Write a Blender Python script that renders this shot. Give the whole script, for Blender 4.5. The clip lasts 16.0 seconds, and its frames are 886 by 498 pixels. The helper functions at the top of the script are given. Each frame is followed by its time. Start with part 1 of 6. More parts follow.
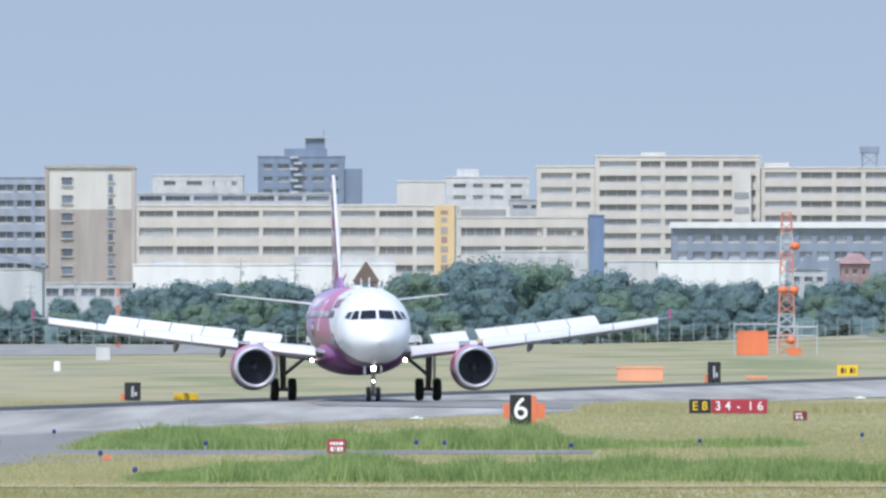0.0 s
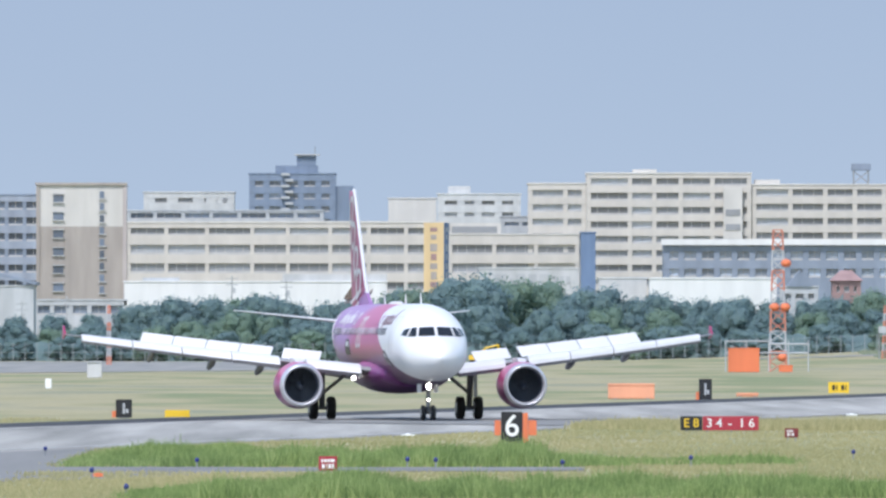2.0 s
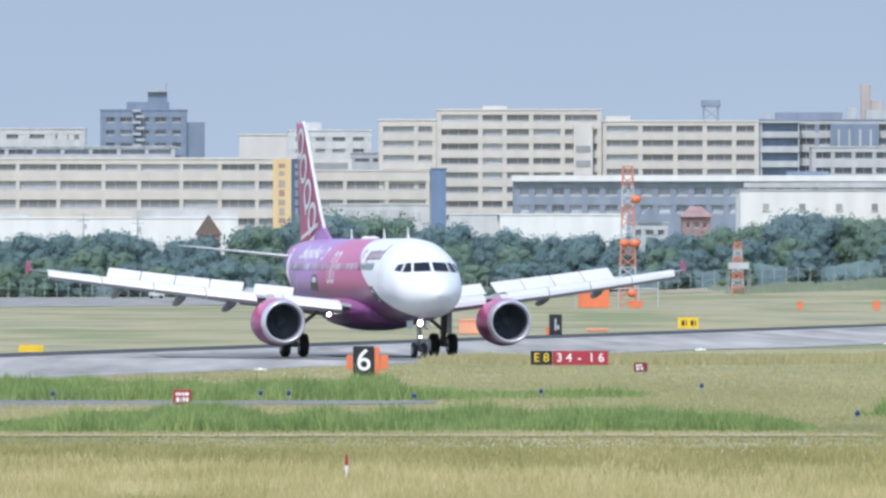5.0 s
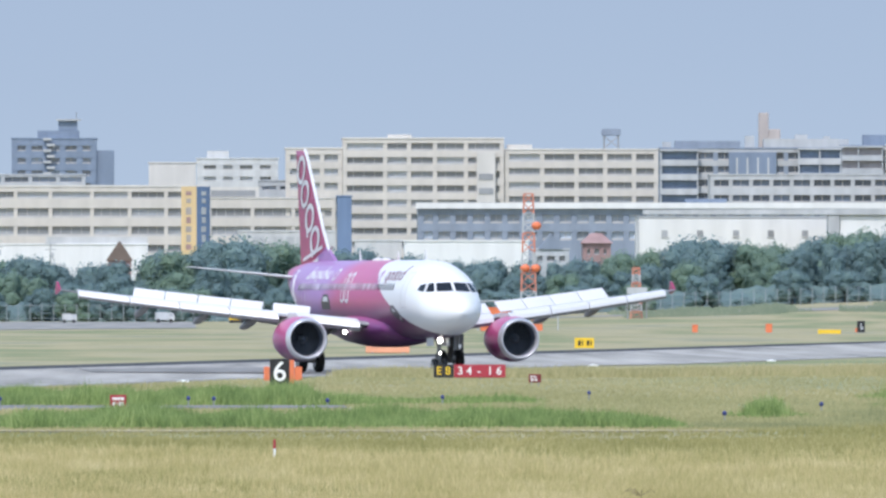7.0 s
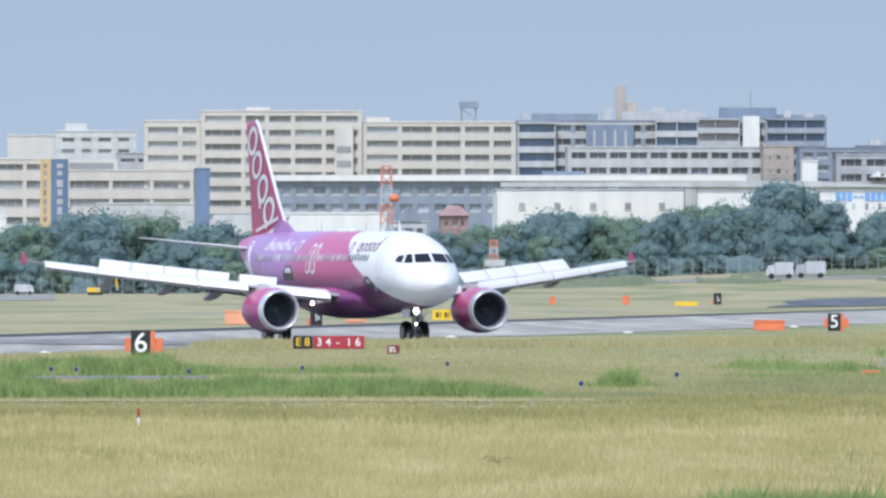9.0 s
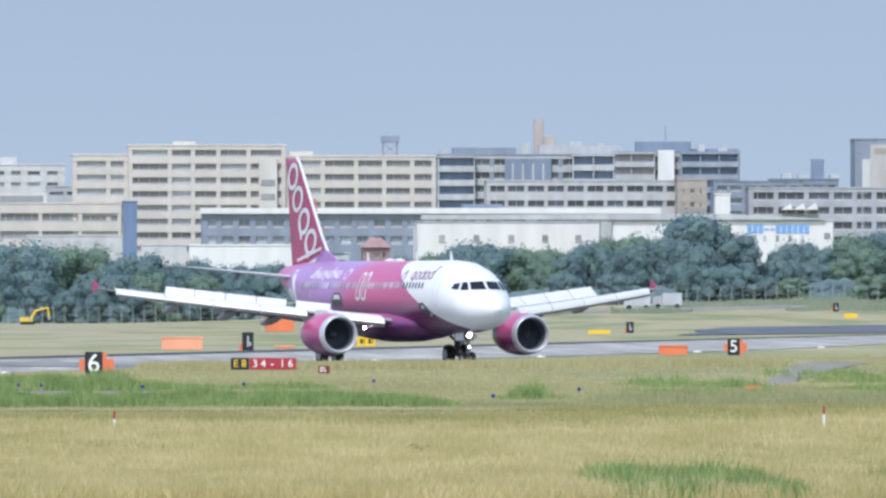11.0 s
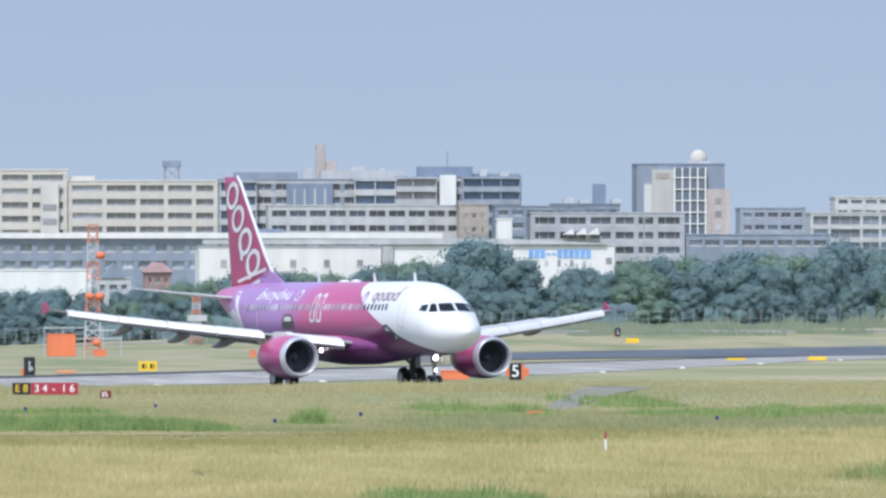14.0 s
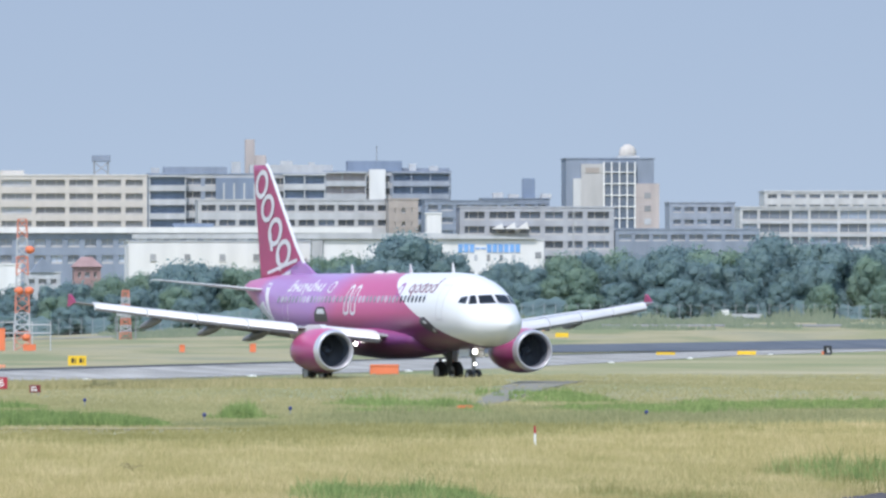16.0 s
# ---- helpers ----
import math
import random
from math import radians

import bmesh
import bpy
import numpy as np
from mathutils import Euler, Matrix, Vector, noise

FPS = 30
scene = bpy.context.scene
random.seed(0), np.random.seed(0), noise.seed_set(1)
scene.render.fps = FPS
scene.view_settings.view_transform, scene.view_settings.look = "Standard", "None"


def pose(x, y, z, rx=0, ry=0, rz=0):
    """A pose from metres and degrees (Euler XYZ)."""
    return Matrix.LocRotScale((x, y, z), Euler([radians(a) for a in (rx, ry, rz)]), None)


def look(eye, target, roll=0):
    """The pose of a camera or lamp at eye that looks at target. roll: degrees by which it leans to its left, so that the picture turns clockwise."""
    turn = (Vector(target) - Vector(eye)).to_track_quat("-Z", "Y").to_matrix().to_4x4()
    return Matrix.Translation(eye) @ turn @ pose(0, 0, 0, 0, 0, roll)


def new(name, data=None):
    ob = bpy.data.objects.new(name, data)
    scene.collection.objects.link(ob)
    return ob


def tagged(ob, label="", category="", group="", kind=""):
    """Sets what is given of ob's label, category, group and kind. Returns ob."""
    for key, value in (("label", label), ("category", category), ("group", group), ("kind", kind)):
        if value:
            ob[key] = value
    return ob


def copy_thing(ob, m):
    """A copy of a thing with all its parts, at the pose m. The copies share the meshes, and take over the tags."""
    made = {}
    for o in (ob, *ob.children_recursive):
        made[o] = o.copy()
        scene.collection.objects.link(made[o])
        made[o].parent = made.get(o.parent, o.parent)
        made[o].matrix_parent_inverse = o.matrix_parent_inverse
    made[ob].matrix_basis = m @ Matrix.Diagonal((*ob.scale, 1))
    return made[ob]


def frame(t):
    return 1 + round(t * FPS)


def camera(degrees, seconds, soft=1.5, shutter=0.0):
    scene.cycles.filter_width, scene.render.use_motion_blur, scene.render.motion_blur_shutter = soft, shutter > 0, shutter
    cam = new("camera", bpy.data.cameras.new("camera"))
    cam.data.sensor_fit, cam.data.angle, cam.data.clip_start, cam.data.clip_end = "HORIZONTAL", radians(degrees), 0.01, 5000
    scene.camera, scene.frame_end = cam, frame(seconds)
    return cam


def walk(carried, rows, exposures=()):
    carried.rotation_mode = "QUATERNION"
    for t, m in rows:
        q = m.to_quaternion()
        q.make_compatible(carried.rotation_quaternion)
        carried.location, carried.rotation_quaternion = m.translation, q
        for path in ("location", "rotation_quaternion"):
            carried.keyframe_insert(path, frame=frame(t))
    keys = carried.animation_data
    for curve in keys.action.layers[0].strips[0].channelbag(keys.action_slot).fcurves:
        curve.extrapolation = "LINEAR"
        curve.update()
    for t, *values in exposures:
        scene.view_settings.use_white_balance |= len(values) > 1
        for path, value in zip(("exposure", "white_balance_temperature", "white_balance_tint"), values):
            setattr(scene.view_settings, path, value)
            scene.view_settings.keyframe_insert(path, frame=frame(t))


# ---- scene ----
cam = camera(3.4, 16.0, soft=2.6, shutter=0.0)
walk(cam, [
    (0, pose(0, -0, 4.6, 90.2473, 0, 0)),
    (0.5, pose(0, -0, 4.6, 90.1756, 0, 0.0318)),
    (1, pose(0, -0, 4.6, 90.1868, 0, 0.0246)),
    (1.5, pose(0, -0, 4.6, 90.2768, 0, 0.0054)),
    (2, pose(0, -0, 4.6, 90.3127, 0, -0.0334)),
    (2.5, pose(0, -0, 4.6, 90.1677, 0, -0.1146)),
    (3, pose(0, -0, 4.6, 90.0459, 0, -0.2025)),
    (3.5, pose(0, -0, 4.6, 90.1248, 0, -0.2294)),
    (4, pose(0, -0, 4.6, 90.3135, 0, -0.2495)),
    (4.5, pose(0, -0, 4.6, 90.1446, 0, -0.4028)),
    (4.7, pose(0, -0, 4.6, 90.0547, 0, -0.5125)),
    (5.05, pose(-0.12, -7.98, 4.54, 90.0728, 0, -0.623)),
    (5.4, pose(-0.28, -18.48, 4.461, 90.0909, 0, -0.707)),
    (5.75, pose(-0.44, -28.99, 4.382, 90.1089, 0, -0.7726)),
    (6.1, pose(-0.6, -39.49, 4.303, 90.127, 0, -0.8282)),
    (6.45, pose(-0.76, -49.99, 4.224, 90.1451, 0, -0.8818)),
    (6.8, pose(-0.88, -57.97, 4.164, 90.1632, 0, -0.9416)),
    (7, pose(-0.88, -57.97, 4.164, 90.1747, 0, -0.9751)),
    (7.5, pose(-0.88, -57.97, 4.164, 90.1452, 0, -1.2913)),
    (8, pose(-0.88, -57.97, 4.164, 89.9769, 0, -1.4245)),
    (8.5, pose(-0.88, -57.97, 4.164, 89.9983, 0, -1.475)),
    (8.7, pose(-0.88, -57.97, 4.164, 90.0485, 0, -1.4942)),
    (9.05, pose(-1.15, -66.63, 4.133, 90.0702, 0, -1.5276)),
    (9.4, pose(-1.51, -78.38, 4.091, 90.0918, 0, -1.5496)),
    (9.75, pose(-1.88, -90.13, 4.05, 90.1135, 0, -1.5718)),
    (10.1, pose(-2.25, -101.87, 4.008, 90.1352, 0, -1.6057)),
    (10.45, pose(-2.61, -113.62, 3.966, 90.1568, 0, -1.6631)),
    (10.8, pose(-2.98, -125.37, 3.925, 90.1785, 0, -1.7554)),
    (11, pose(-3.09, -128.99, 3.912, 90.1909, 0, -1.8282)),
    (11.5, pose(-3.09, -128.99, 3.912, 90.2345, 0, -2.2182)),
    (12, pose(-3.09, -128.99, 3.912, 90.2595, 0, -2.3441)),
    (12.5, pose(-3.09, -128.99, 3.912, 90.2864, 0, -2.3683)),
    (13, pose(-3.09, -128.99, 3.912, 90.2947, 0, -2.425)),
    (13.5, pose(-3.09, -128.99, 3.912, 90.3024, 0, -2.5097)),
    (14, pose(-3.09, -128.99, 3.912, 90.2862, 0, -2.666)),
    (14.5, pose(-3.09, -128.99, 3.912, 90.2638, 0, -2.7229)),
    (15, pose(-3.09, -128.99, 3.912, 90.251, 0, -2.7546)),
    (15.5, pose(-3.09, -128.99, 3.912, 90.2537, 0, -2.785)),
    (16, pose(-3.09, -128.99, 3.912, 90.2649, 0, -2.937)),
])

# ---- world and sun ----
SUN_EL, SUN_AZ = radians(56), radians(200)  # azimuth clockwise from +Y
world = bpy.data.worlds.new("world")
scene.world = world
world.use_nodes = True
wn = world.node_tree.nodes
sky = wn.new("ShaderNodeTexSky")
sky.sky_type, sky.sun_disc = "NISHITA", False
sky.sun_elevation, sky.sun_rotation = SUN_EL, SUN_AZ
sky.air_density, sky.dust_density, sky.ozone_density = 1.2, 0.9, 2.4
world.node_tree.links.new(sky.outputs[0], wn["Background"].inputs[0])
wn["Background"].inputs[1].default_value = 0.15
sun = new("sun", bpy.data.lights.new("sun", "SUN"))
sun.data.energy, sun.data.angle, sun.data.color = 2.3, radians(1.5), (1.0, 0.97, 0.965)
sun_from = Vector((math.sin(SUN_AZ) * math.cos(SUN_EL), math.cos(SUN_AZ) * math.cos(SUN_EL), math.sin(SUN_EL)))
sun.matrix_world = look(sun_from * 300, (0, 0, 0))
scene.view_settings.exposure = 0.61


# ---- materials ----
def nodes(name, rough=0.6, metal=0.0):
    m = bpy.data.materials.new(name)
    m.use_nodes = True
    t = m.node_tree
    b = t.nodes["Principled BSDF"]
    b.inputs["Roughness"].default_value, b.inputs["Metallic"].default_value = rough, metal
    return m, t, b


def noise_tex(t, scale, detail=4.0, vector=None):
    n = t.nodes.new("ShaderNodeTexNoise")
    n.inputs["Scale"].default_value, n.inputs["Detail"].default_value = scale, detail
    if vector is not None:
        t.links.new(vector, n.inputs["Vector"])
    return n.outputs["Fac"]


def ramp(t, fac, stops):
    r = t.nodes.new("ShaderNodeValToRGB")
    e = r.color_ramp.elements
    while len(e) < len(stops):
        e.new(0.5)
    for el, (p, c) in zip(e, stops):
        el.position, el.color = p, (*c, 1)
    t.links.new(fac, r.inputs[0])
    return r.outputs["Color"]


def mixc(t, fac, a, b, mode="MIX"):
    n = t.nodes.new("ShaderNodeMix")
    n.data_type, n.blend_type = "RGBA", mode
    for sock, v in ((n.inputs[0], fac), (n.inputs[6], a), (n.inputs[7], b)):
        if hasattr(v, "links"):
            t.links.new(v, sock)
        else:
            sock.default_value = v if isinstance(v, (int, float)) else (*v, 1)
    return n.outputs[2]


def math_node(t, op, a, b=0.0, clamp=False):
    n = t.nodes.new("ShaderNodeMath")
    n.operation, n.use_clamp = op, clamp
    for sock, v in zip(n.inputs, (a, b)):
        if hasattr(v, "links"):
            t.links.new(v, sock)
        else:
            sock.default_value = v
    return n.outputs[0]


def coords(t, kind="Object"):
    return t.nodes.new("ShaderNodeTexCoord").outputs[kind]


def bump(t, b, fac, strength=0.3, dist=0.02):
    n = t.nodes.new("ShaderNodeBump")
    n.inputs["Strength"].default_value, n.inputs["Distance"].default_value = strength, dist
    t.links.new(fac, n.inputs["Height"])
    t.links.new(n.outputs[0], b.inputs["Normal"])


def worn(name, colour, rough=0.6, vary=0.16, scale=1.5, metal=0.0, fine=14.0, streak=True):
    """A painted or plastered surface: broad stains, fine grain and rain streaks, and a small difference from piece to piece."""
    m, t, b = nodes(name, rough, metal)
    co = coords(t)
    mp = t.nodes.new("ShaderNodeMapping")
    mp.inputs["Scale"].default_value = (1, 1, 0.18 if streak else 1)
    t.links.new(co, mp.inputs[0])
    big = noise_tex(t, scale * 0.3, 5, mp.outputs[0])
    small = noise_tex(t, fine, 3, co)
    dark = tuple(c * (1 - vary * 1.6) for c in colour)
    light = tuple(min(1, c * (1 + vary * 0.5)) for c in colour)
    c1 = ramp(t, big, [(0.3, dark), (0.7, light)])
    c2 = mixc(t, 0.25, c1, ramp(t, small, [(0.3, dark), (0.7, light)]))
    info = t.nodes.new("ShaderNodeObjectInfo").outputs["Random"]
    v = math_node(t, "ADD", math_node(t, "MULTIPLY", info, vary * 0.7), 1 - vary * 0.35)
    n = t.nodes.new("ShaderNodeVectorMath")
    n.operation = "SCALE"
    t.links.new(c2, n.inputs[0])
    t.links.new(v, n.inputs[3])
    t.links.new(n.outputs[0], b.inputs["Base Color"])
    bump(t, b, small, 0.15, 0.01)
    return m


def glass(name, colour, rough=0.12):
    m, t, b = nodes(name, rough)
    info = t.nodes.new("ShaderNodeObjectInfo").outputs["Random"]
    c = ramp(t, info, [(0.0, tuple(v * 0.6 for v in colour)), (0.6, colour), (1.0, tuple(min(1, v * 1.7) for v in colour))])
    n = noise_tex(t, 0.8, 3, coords(t))
    t.links.new(mixc(t, math_node(t, "MULTIPLY", n, 0.5), c, tuple(v * 0.5 for v in colour)), b.inputs["Base Color"])
    return m


def glow(name, colour, strength):
    m, t, b = nodes(name, 0.3)
    b.inputs["Base Color"].default_value = (*colour, 1)
    b.inputs["Emission Color"].default_value = (*colour, 1)
    b.inputs["Emission Strength"].default_value = strength
    return m


def ground_material():
    m, t, b = nodes("grass_ground", 0.95)
    co = coords(t)
    mp = t.nodes.new("ShaderNodeMapping")
    mp.inputs["Scale"].default_value = (1, 0.22, 1)
    t.links.new(co, mp.inputs[0])
    a = noise_tex(t, 0.035, 6, mp.outputs[0])
    f = noise_tex(t, 1.4, 5, co)
    c = ramp(t, a, [(0.36, (0.15, 0.19, 0.075)), (0.46, (0.25, 0.25, 0.12)), (0.54, (0.3, 0.275, 0.15)), (0.64, (0.4, 0.35, 0.22))])
    # the meadow beyond the runway is drier, with straw, green and dusty patches
    mf = t.nodes.new("ShaderNodeMapping")
    mf.inputs["Scale"].default_value = (0.05, 0.011, 1)
    t.links.new(co, mf.inputs[0])
    far_patch = noise_tex(t, 1.0, 6, mf.outputs[0])
    far = ramp(t, far_patch, [(0.38, (0.15, 0.19, 0.085)), (0.45, (0.24, 0.235, 0.125)), (0.52, (0.36, 0.305, 0.18)), (0.58, (0.31, 0.28, 0.18)), (0.66, (0.2, 0.21, 0.145))])
    sep = t.nodes.new("ShaderNodeSeparateXYZ")
    t.links.new(co, sep.inputs[0])
    past = math_node(t, "SUBTRACT", sep.outputs[1], math_node(t, "MULTIPLY", sep.outputs[0], 6.506))
    c = mixc(t, math_node(t, "DIVIDE", math_node(t, "SUBTRACT", past, 868.0), 60.0, True), c, far)
    t.links.new(mixc(t, 0.25, c, ramp(t, f, [(0.3, (0.15, 0.165, 0.06)), (0.7, (0.4, 0.365, 0.2))])), b.inputs["Base Color"])
    bump(t, b, f, 0.8, 0.1)
    return m


def pavement(name, dark, light):
    m, t, b = nodes(name, 0.9)
    b.inputs["Specular IOR Level"].default_value = 0.12
    co = coords(t)
    mp = t.nodes.new("ShaderNodeMapping")
    mp.inputs["Rotation"].default_value, mp.inputs["Scale"].default_value = (0, 0, radians(9)), (1, 0.03, 1)
    t.links.new(co, mp.inputs[0])
    a = noise_tex(t, 0.32, 6, mp.outputs[0])
    f = noise_tex(t, 9.0, 4, co)
    c = ramp(t, a, [(0.3, dark), (0.7, light)])
    t.links.new(mixc(t, 0.3, c, ramp(t, f, [(0.3, dark), (0.7, light)])), b.inputs["Base Color"])
    bump(t, b, f, 0.2, 0.01)
    return m


def leafy(name, stops, rough=0.75, through_light=0.4, patch=(1, 1, 1), size=0.12, single=0.45):
    """Blades or leaves that differ from one to the next and from patch to patch."""
    m, t, b = nodes(name, rough)
    isl = t.nodes.new("ShaderNodeNewGeometry").outputs["Random Per Island"]
    mp = t.nodes.new("ShaderNodeMapping")
    mp.inputs["Scale"].default_value = patch
    t.links.new(coords(t), mp.inputs[0])
    n = noise_tex(t, size, 4, mp.outputs[0])
    f = math_node(t, "ADD", math_node(t, "ADD", math_node(t, "MULTIPLY", isl, single), (0.45 - single) / 2), math_node(t, "MULTIPLY", n, 0.62))
    col = ramp(t, f, stops)
    t.links.new(col, b.inputs["Base Color"])
    b.inputs["Specular IOR Level"].default_value = 0.2
    # thin leaves also let light through
    thin = t.nodes.new("ShaderNodeBsdfTranslucent")
    t.links.new(mixc(t, 1.0, col, (through_light,) * 3, "MULTIPLY"), thin.inputs[0])
    both = t.nodes.new("ShaderNodeAddShader")
    t.links.new(b.outputs[0], both.inputs[0])
    t.links.new(thin.outputs[0], both.inputs[1])
    t.links.new(both.outputs[0], t.nodes["Material Output"].inputs[0])
    return m


M = dict(
    ground=ground_material(),
    runway=pavement("runway_asphalt", (0.17, 0.168, 0.155), (0.47, 0.455, 0.42)),
    shoulder=pavement("dark_shoulder_asphalt", (0.045, 0.05, 0.055), (0.085, 0.085, 0.09)),
    apron=pavement("blue_grey_ground_band", (0.075, 0.09, 0.11), (0.15, 0.165, 0.185)),
    bare=pavement("bare_grey_earth", (0.2, 0.205, 0.2), (0.32, 0.31, 0.285)),
    taxi=pavement("taxiway_asphalt", (0.17, 0.17, 0.165), (0.27, 0.265, 0.255)),
    dark_road=pavement("dark_road_asphalt", (0.07, 0.065, 0.07), (0.12, 0.11, 0.115)),
    dirt=pavement("pale_bare_earth", (0.32, 0.275, 0.165), (0.42, 0.37, 0.24)),
    old_road=pavement("old_weathered_asphalt", (0.19, 0.185, 0.155), (0.28, 0.268, 0.222)),
    paint=worn("road_paint", (0.5, 0.5, 0.48), 0.7),
    dry=leafy("dry_grass", [(0.22, (0.22, 0.205, 0.078)), (0.4, (0.32, 0.275, 0.12)), (0.6, (0.415, 0.345, 0.175)), (0.82, (0.545, 0.46, 0.265))], patch=(1, 0.16, 1), size=0.4, single=0.3),
    mown=leafy("mown_grass", [(0.22, (0.158, 0.154, 0.055)), (0.5, (0.248, 0.228, 0.092)), (0.82, (0.37, 0.31, 0.15))], patch=(1, 0.14, 1), size=0.3),
    short=leafy("short_mown_grass", [(0.22, (0.218, 0.212, 0.1)), (0.5, (0.3, 0.273, 0.14)), (0.82, (0.385, 0.335, 0.19))], patch=(1, 0.14, 1), size=0.1),
    lush=leafy("lush_grass", [(0.22, (0.075, 0.115, 0.04)), (0.42, (0.125, 0.18, 0.06)), (0.62, (0.19, 0.25, 0.088)), (0.88, (0.29, 0.33, 0.14))], through_light=0.45, patch=(1, 0.2, 1), size=0.9),
    scrub=leafy("grey_green_scrub", [(0.22, (0.15, 0.165, 0.08)), (0.5, (0.22, 0.222, 0.112)), (0.85, (0.31, 0.29, 0.16))], patch=(1, 0.2, 1), size=0.5),
    # far copy of the scrub, flatter and bluer with haze tinted in
    far_scrub=leafy("hazed_grey_green_scrub", [(0.22, (0.13, 0.165, 0.12)), (0.5, (0.175, 0.205, 0.145)), (0.85, (0.24, 0.255, 0.185))], patch=(1, 0.2, 1), size=0.3, single=0.2),
    # both foliage greens are lifted towards blue to paint in aerial haze
    leaf=leafy("hazed_tree_leaf", [(0.3, (0.082, 0.122, 0.138)), (0.55, (0.102, 0.15, 0.152)), (0.8, (0.132, 0.184, 0.158))], through_light=1.0, size=0.25, single=0.14),
    leaf2=leafy("pale_hazed_tree_leaf", [(0.3, (0.09, 0.135, 0.122)), (0.55, (0.115, 0.165, 0.128)), (0.8, (0.15, 0.2, 0.13))], through_light=0.9, size=0.25, single=0.14),
    bark=worn("bark", (0.12, 0.09, 0.07), 0.9),
    cream=worn("cream_concrete", (0.535, 0.5, 0.455), 0.8, 0.09),
    cream2=worn("pale_cream_render", (0.575, 0.55, 0.515), 0.8, 0.1),
    white=worn("white_metal_cladding", (0.68, 0.68, 0.67), 0.6, 0.09),
    offwhite=worn("off_white_render", (0.52, 0.525, 0.525), 0.75),
    brown=worn("taupe_tile", (0.36, 0.32, 0.29), 0.75),
    greyblue=worn("blue_grey_panel", (0.23, 0.27, 0.335), 0.7),
    dim_grey=worn("dull_grey_render", (0.37, 0.385, 0.42), 0.8),
    dim_blue=worn("dull_blue_grey_render", (0.3, 0.335, 0.395), 0.75),
    grey=worn("grey_concrete", (0.42, 0.43, 0.44), 0.8),
    palegrey=worn("pale_grey_concrete", (0.46, 0.475, 0.49), 0.8),
    # slate lifted to a lighter blue, with haze as part of its colour
    slate=worn("hazed_slate_panel", (0.19, 0.24, 0.325), 0.65),
    blue=worn("blue_panel", (0.15, 0.22, 0.35), 0.6),
    sky_blue=worn("sky_blue_paint", (0.18, 0.38, 0.72), 0.6),
    red=worn("red_paint", (0.38, 0.03, 0.05), 0.5, 0.1),
    wire=worn("dull_grey_wire", (0.36, 0.39, 0.41), 0.7),
    # brick red desaturated to a pinkish tone that stands for haze
    brick=worn("hazed_red_brown_brick", (0.34, 0.225, 0.215), 0.85),
    orange=worn("orange_paint", (0.72, 0.19, 0.08), 0.55, 0.1),
    salmon=worn("salmon_orange_sheet", (0.8, 0.36, 0.22), 0.7, 0.1),
    yellow=worn("yellow_paint", (0.8, 0.52, 0.03), 0.5, 0.1),
    gold=worn("golden_yellow_board", (0.62, 0.46, 0.25), 0.55, 0.1),
    black=worn("black_paint", (0.015, 0.015, 0.018), 0.5),
    sign_white=worn("white_paint", (0.8, 0.8, 0.78), 0.5, 0.05),
    steel=worn("grey_steel", (0.35, 0.36, 0.37), 0.45, 0.15, metal=0.6),
    # these three panes are paler and bluer than glass, as painted haze
    pane=glass("hazed_window_glass", (0.33, 0.345, 0.37)),
    pane_pale=glass("pale_hazed_window_glass", (0.36, 0.41, 0.48)),
    pane_blue=glass("blue_hazed_window_glass", (0.26, 0.31, 0.39)),
    # mast red paled by distance haze mixed into the base colour
    mast_red=worn("hazed_red_orange_paint", (0.58, 0.23, 0.16), 0.6, 0.1),
    lens=worn("dark_blue_lens", (0.02, 0.03, 0.16), 0.3, 0.1),
    pane_deep=glass("deep_window_glass", (0.11, 0.14, 0.19)),
    dark_red=worn("dark_red_paint", (0.2, 0.025, 0.03), 0.5, 0.1),
    # recess colour brightened together with the panes, again for haze
    shade=worn("shaded_recess_wall", (0.46, 0.45, 0.44), 0.8),
    pinkish=worn("pinkish_render", (0.44, 0.39, 0.375), 0.8),
)


# ---- building helpers ----
def obj(name, bm, material, smooth=False):
    me = bpy.data.meshes.new(name)
    if smooth:
        for f in bm.faces:
            f.smooth = True
    bm.to_mesh(me)
    bm.free()
    for mm in material if isinstance(material, (list, tuple)) else [material]:
        me.materials.append(mm)
    return new(name, me)


def part(name, bm, material, parent, label="", smooth=False):
    ob = obj(name, bm, material, smooth)
    ob.parent = parent
    if label:
        ob["label"] = label
    return ob


def shared(name, mesh, parent, at):
    ob = new(name, mesh)
    ob.parent = parent
    ob.location = at
    return ob


def box(bm, x0, x1, y0, y1, z0, z1, m=None):
    r = bmesh.ops.create_cube(bm, size=1.0)["verts"]
    for v in r:
        v.co = Vector(((x0 + x1) / 2 + v.co.x * (x1 - x0), (y0 + y1) / 2 + v.co.y * (y1 - y0), (z0 + z1) / 2 + v.co.z * (z1 - z0)))
        if m is not None:
            v.co = m @ v.co
    return r


def boxed(*a, bevel=0.0):
    bm = bmesh.new()
    box(bm, *a)
    if bevel:
        bmesh.ops.bevel(bm, geom=bm.edges[:], offset=bevel, segments=2, affect="EDGES")
    return bm


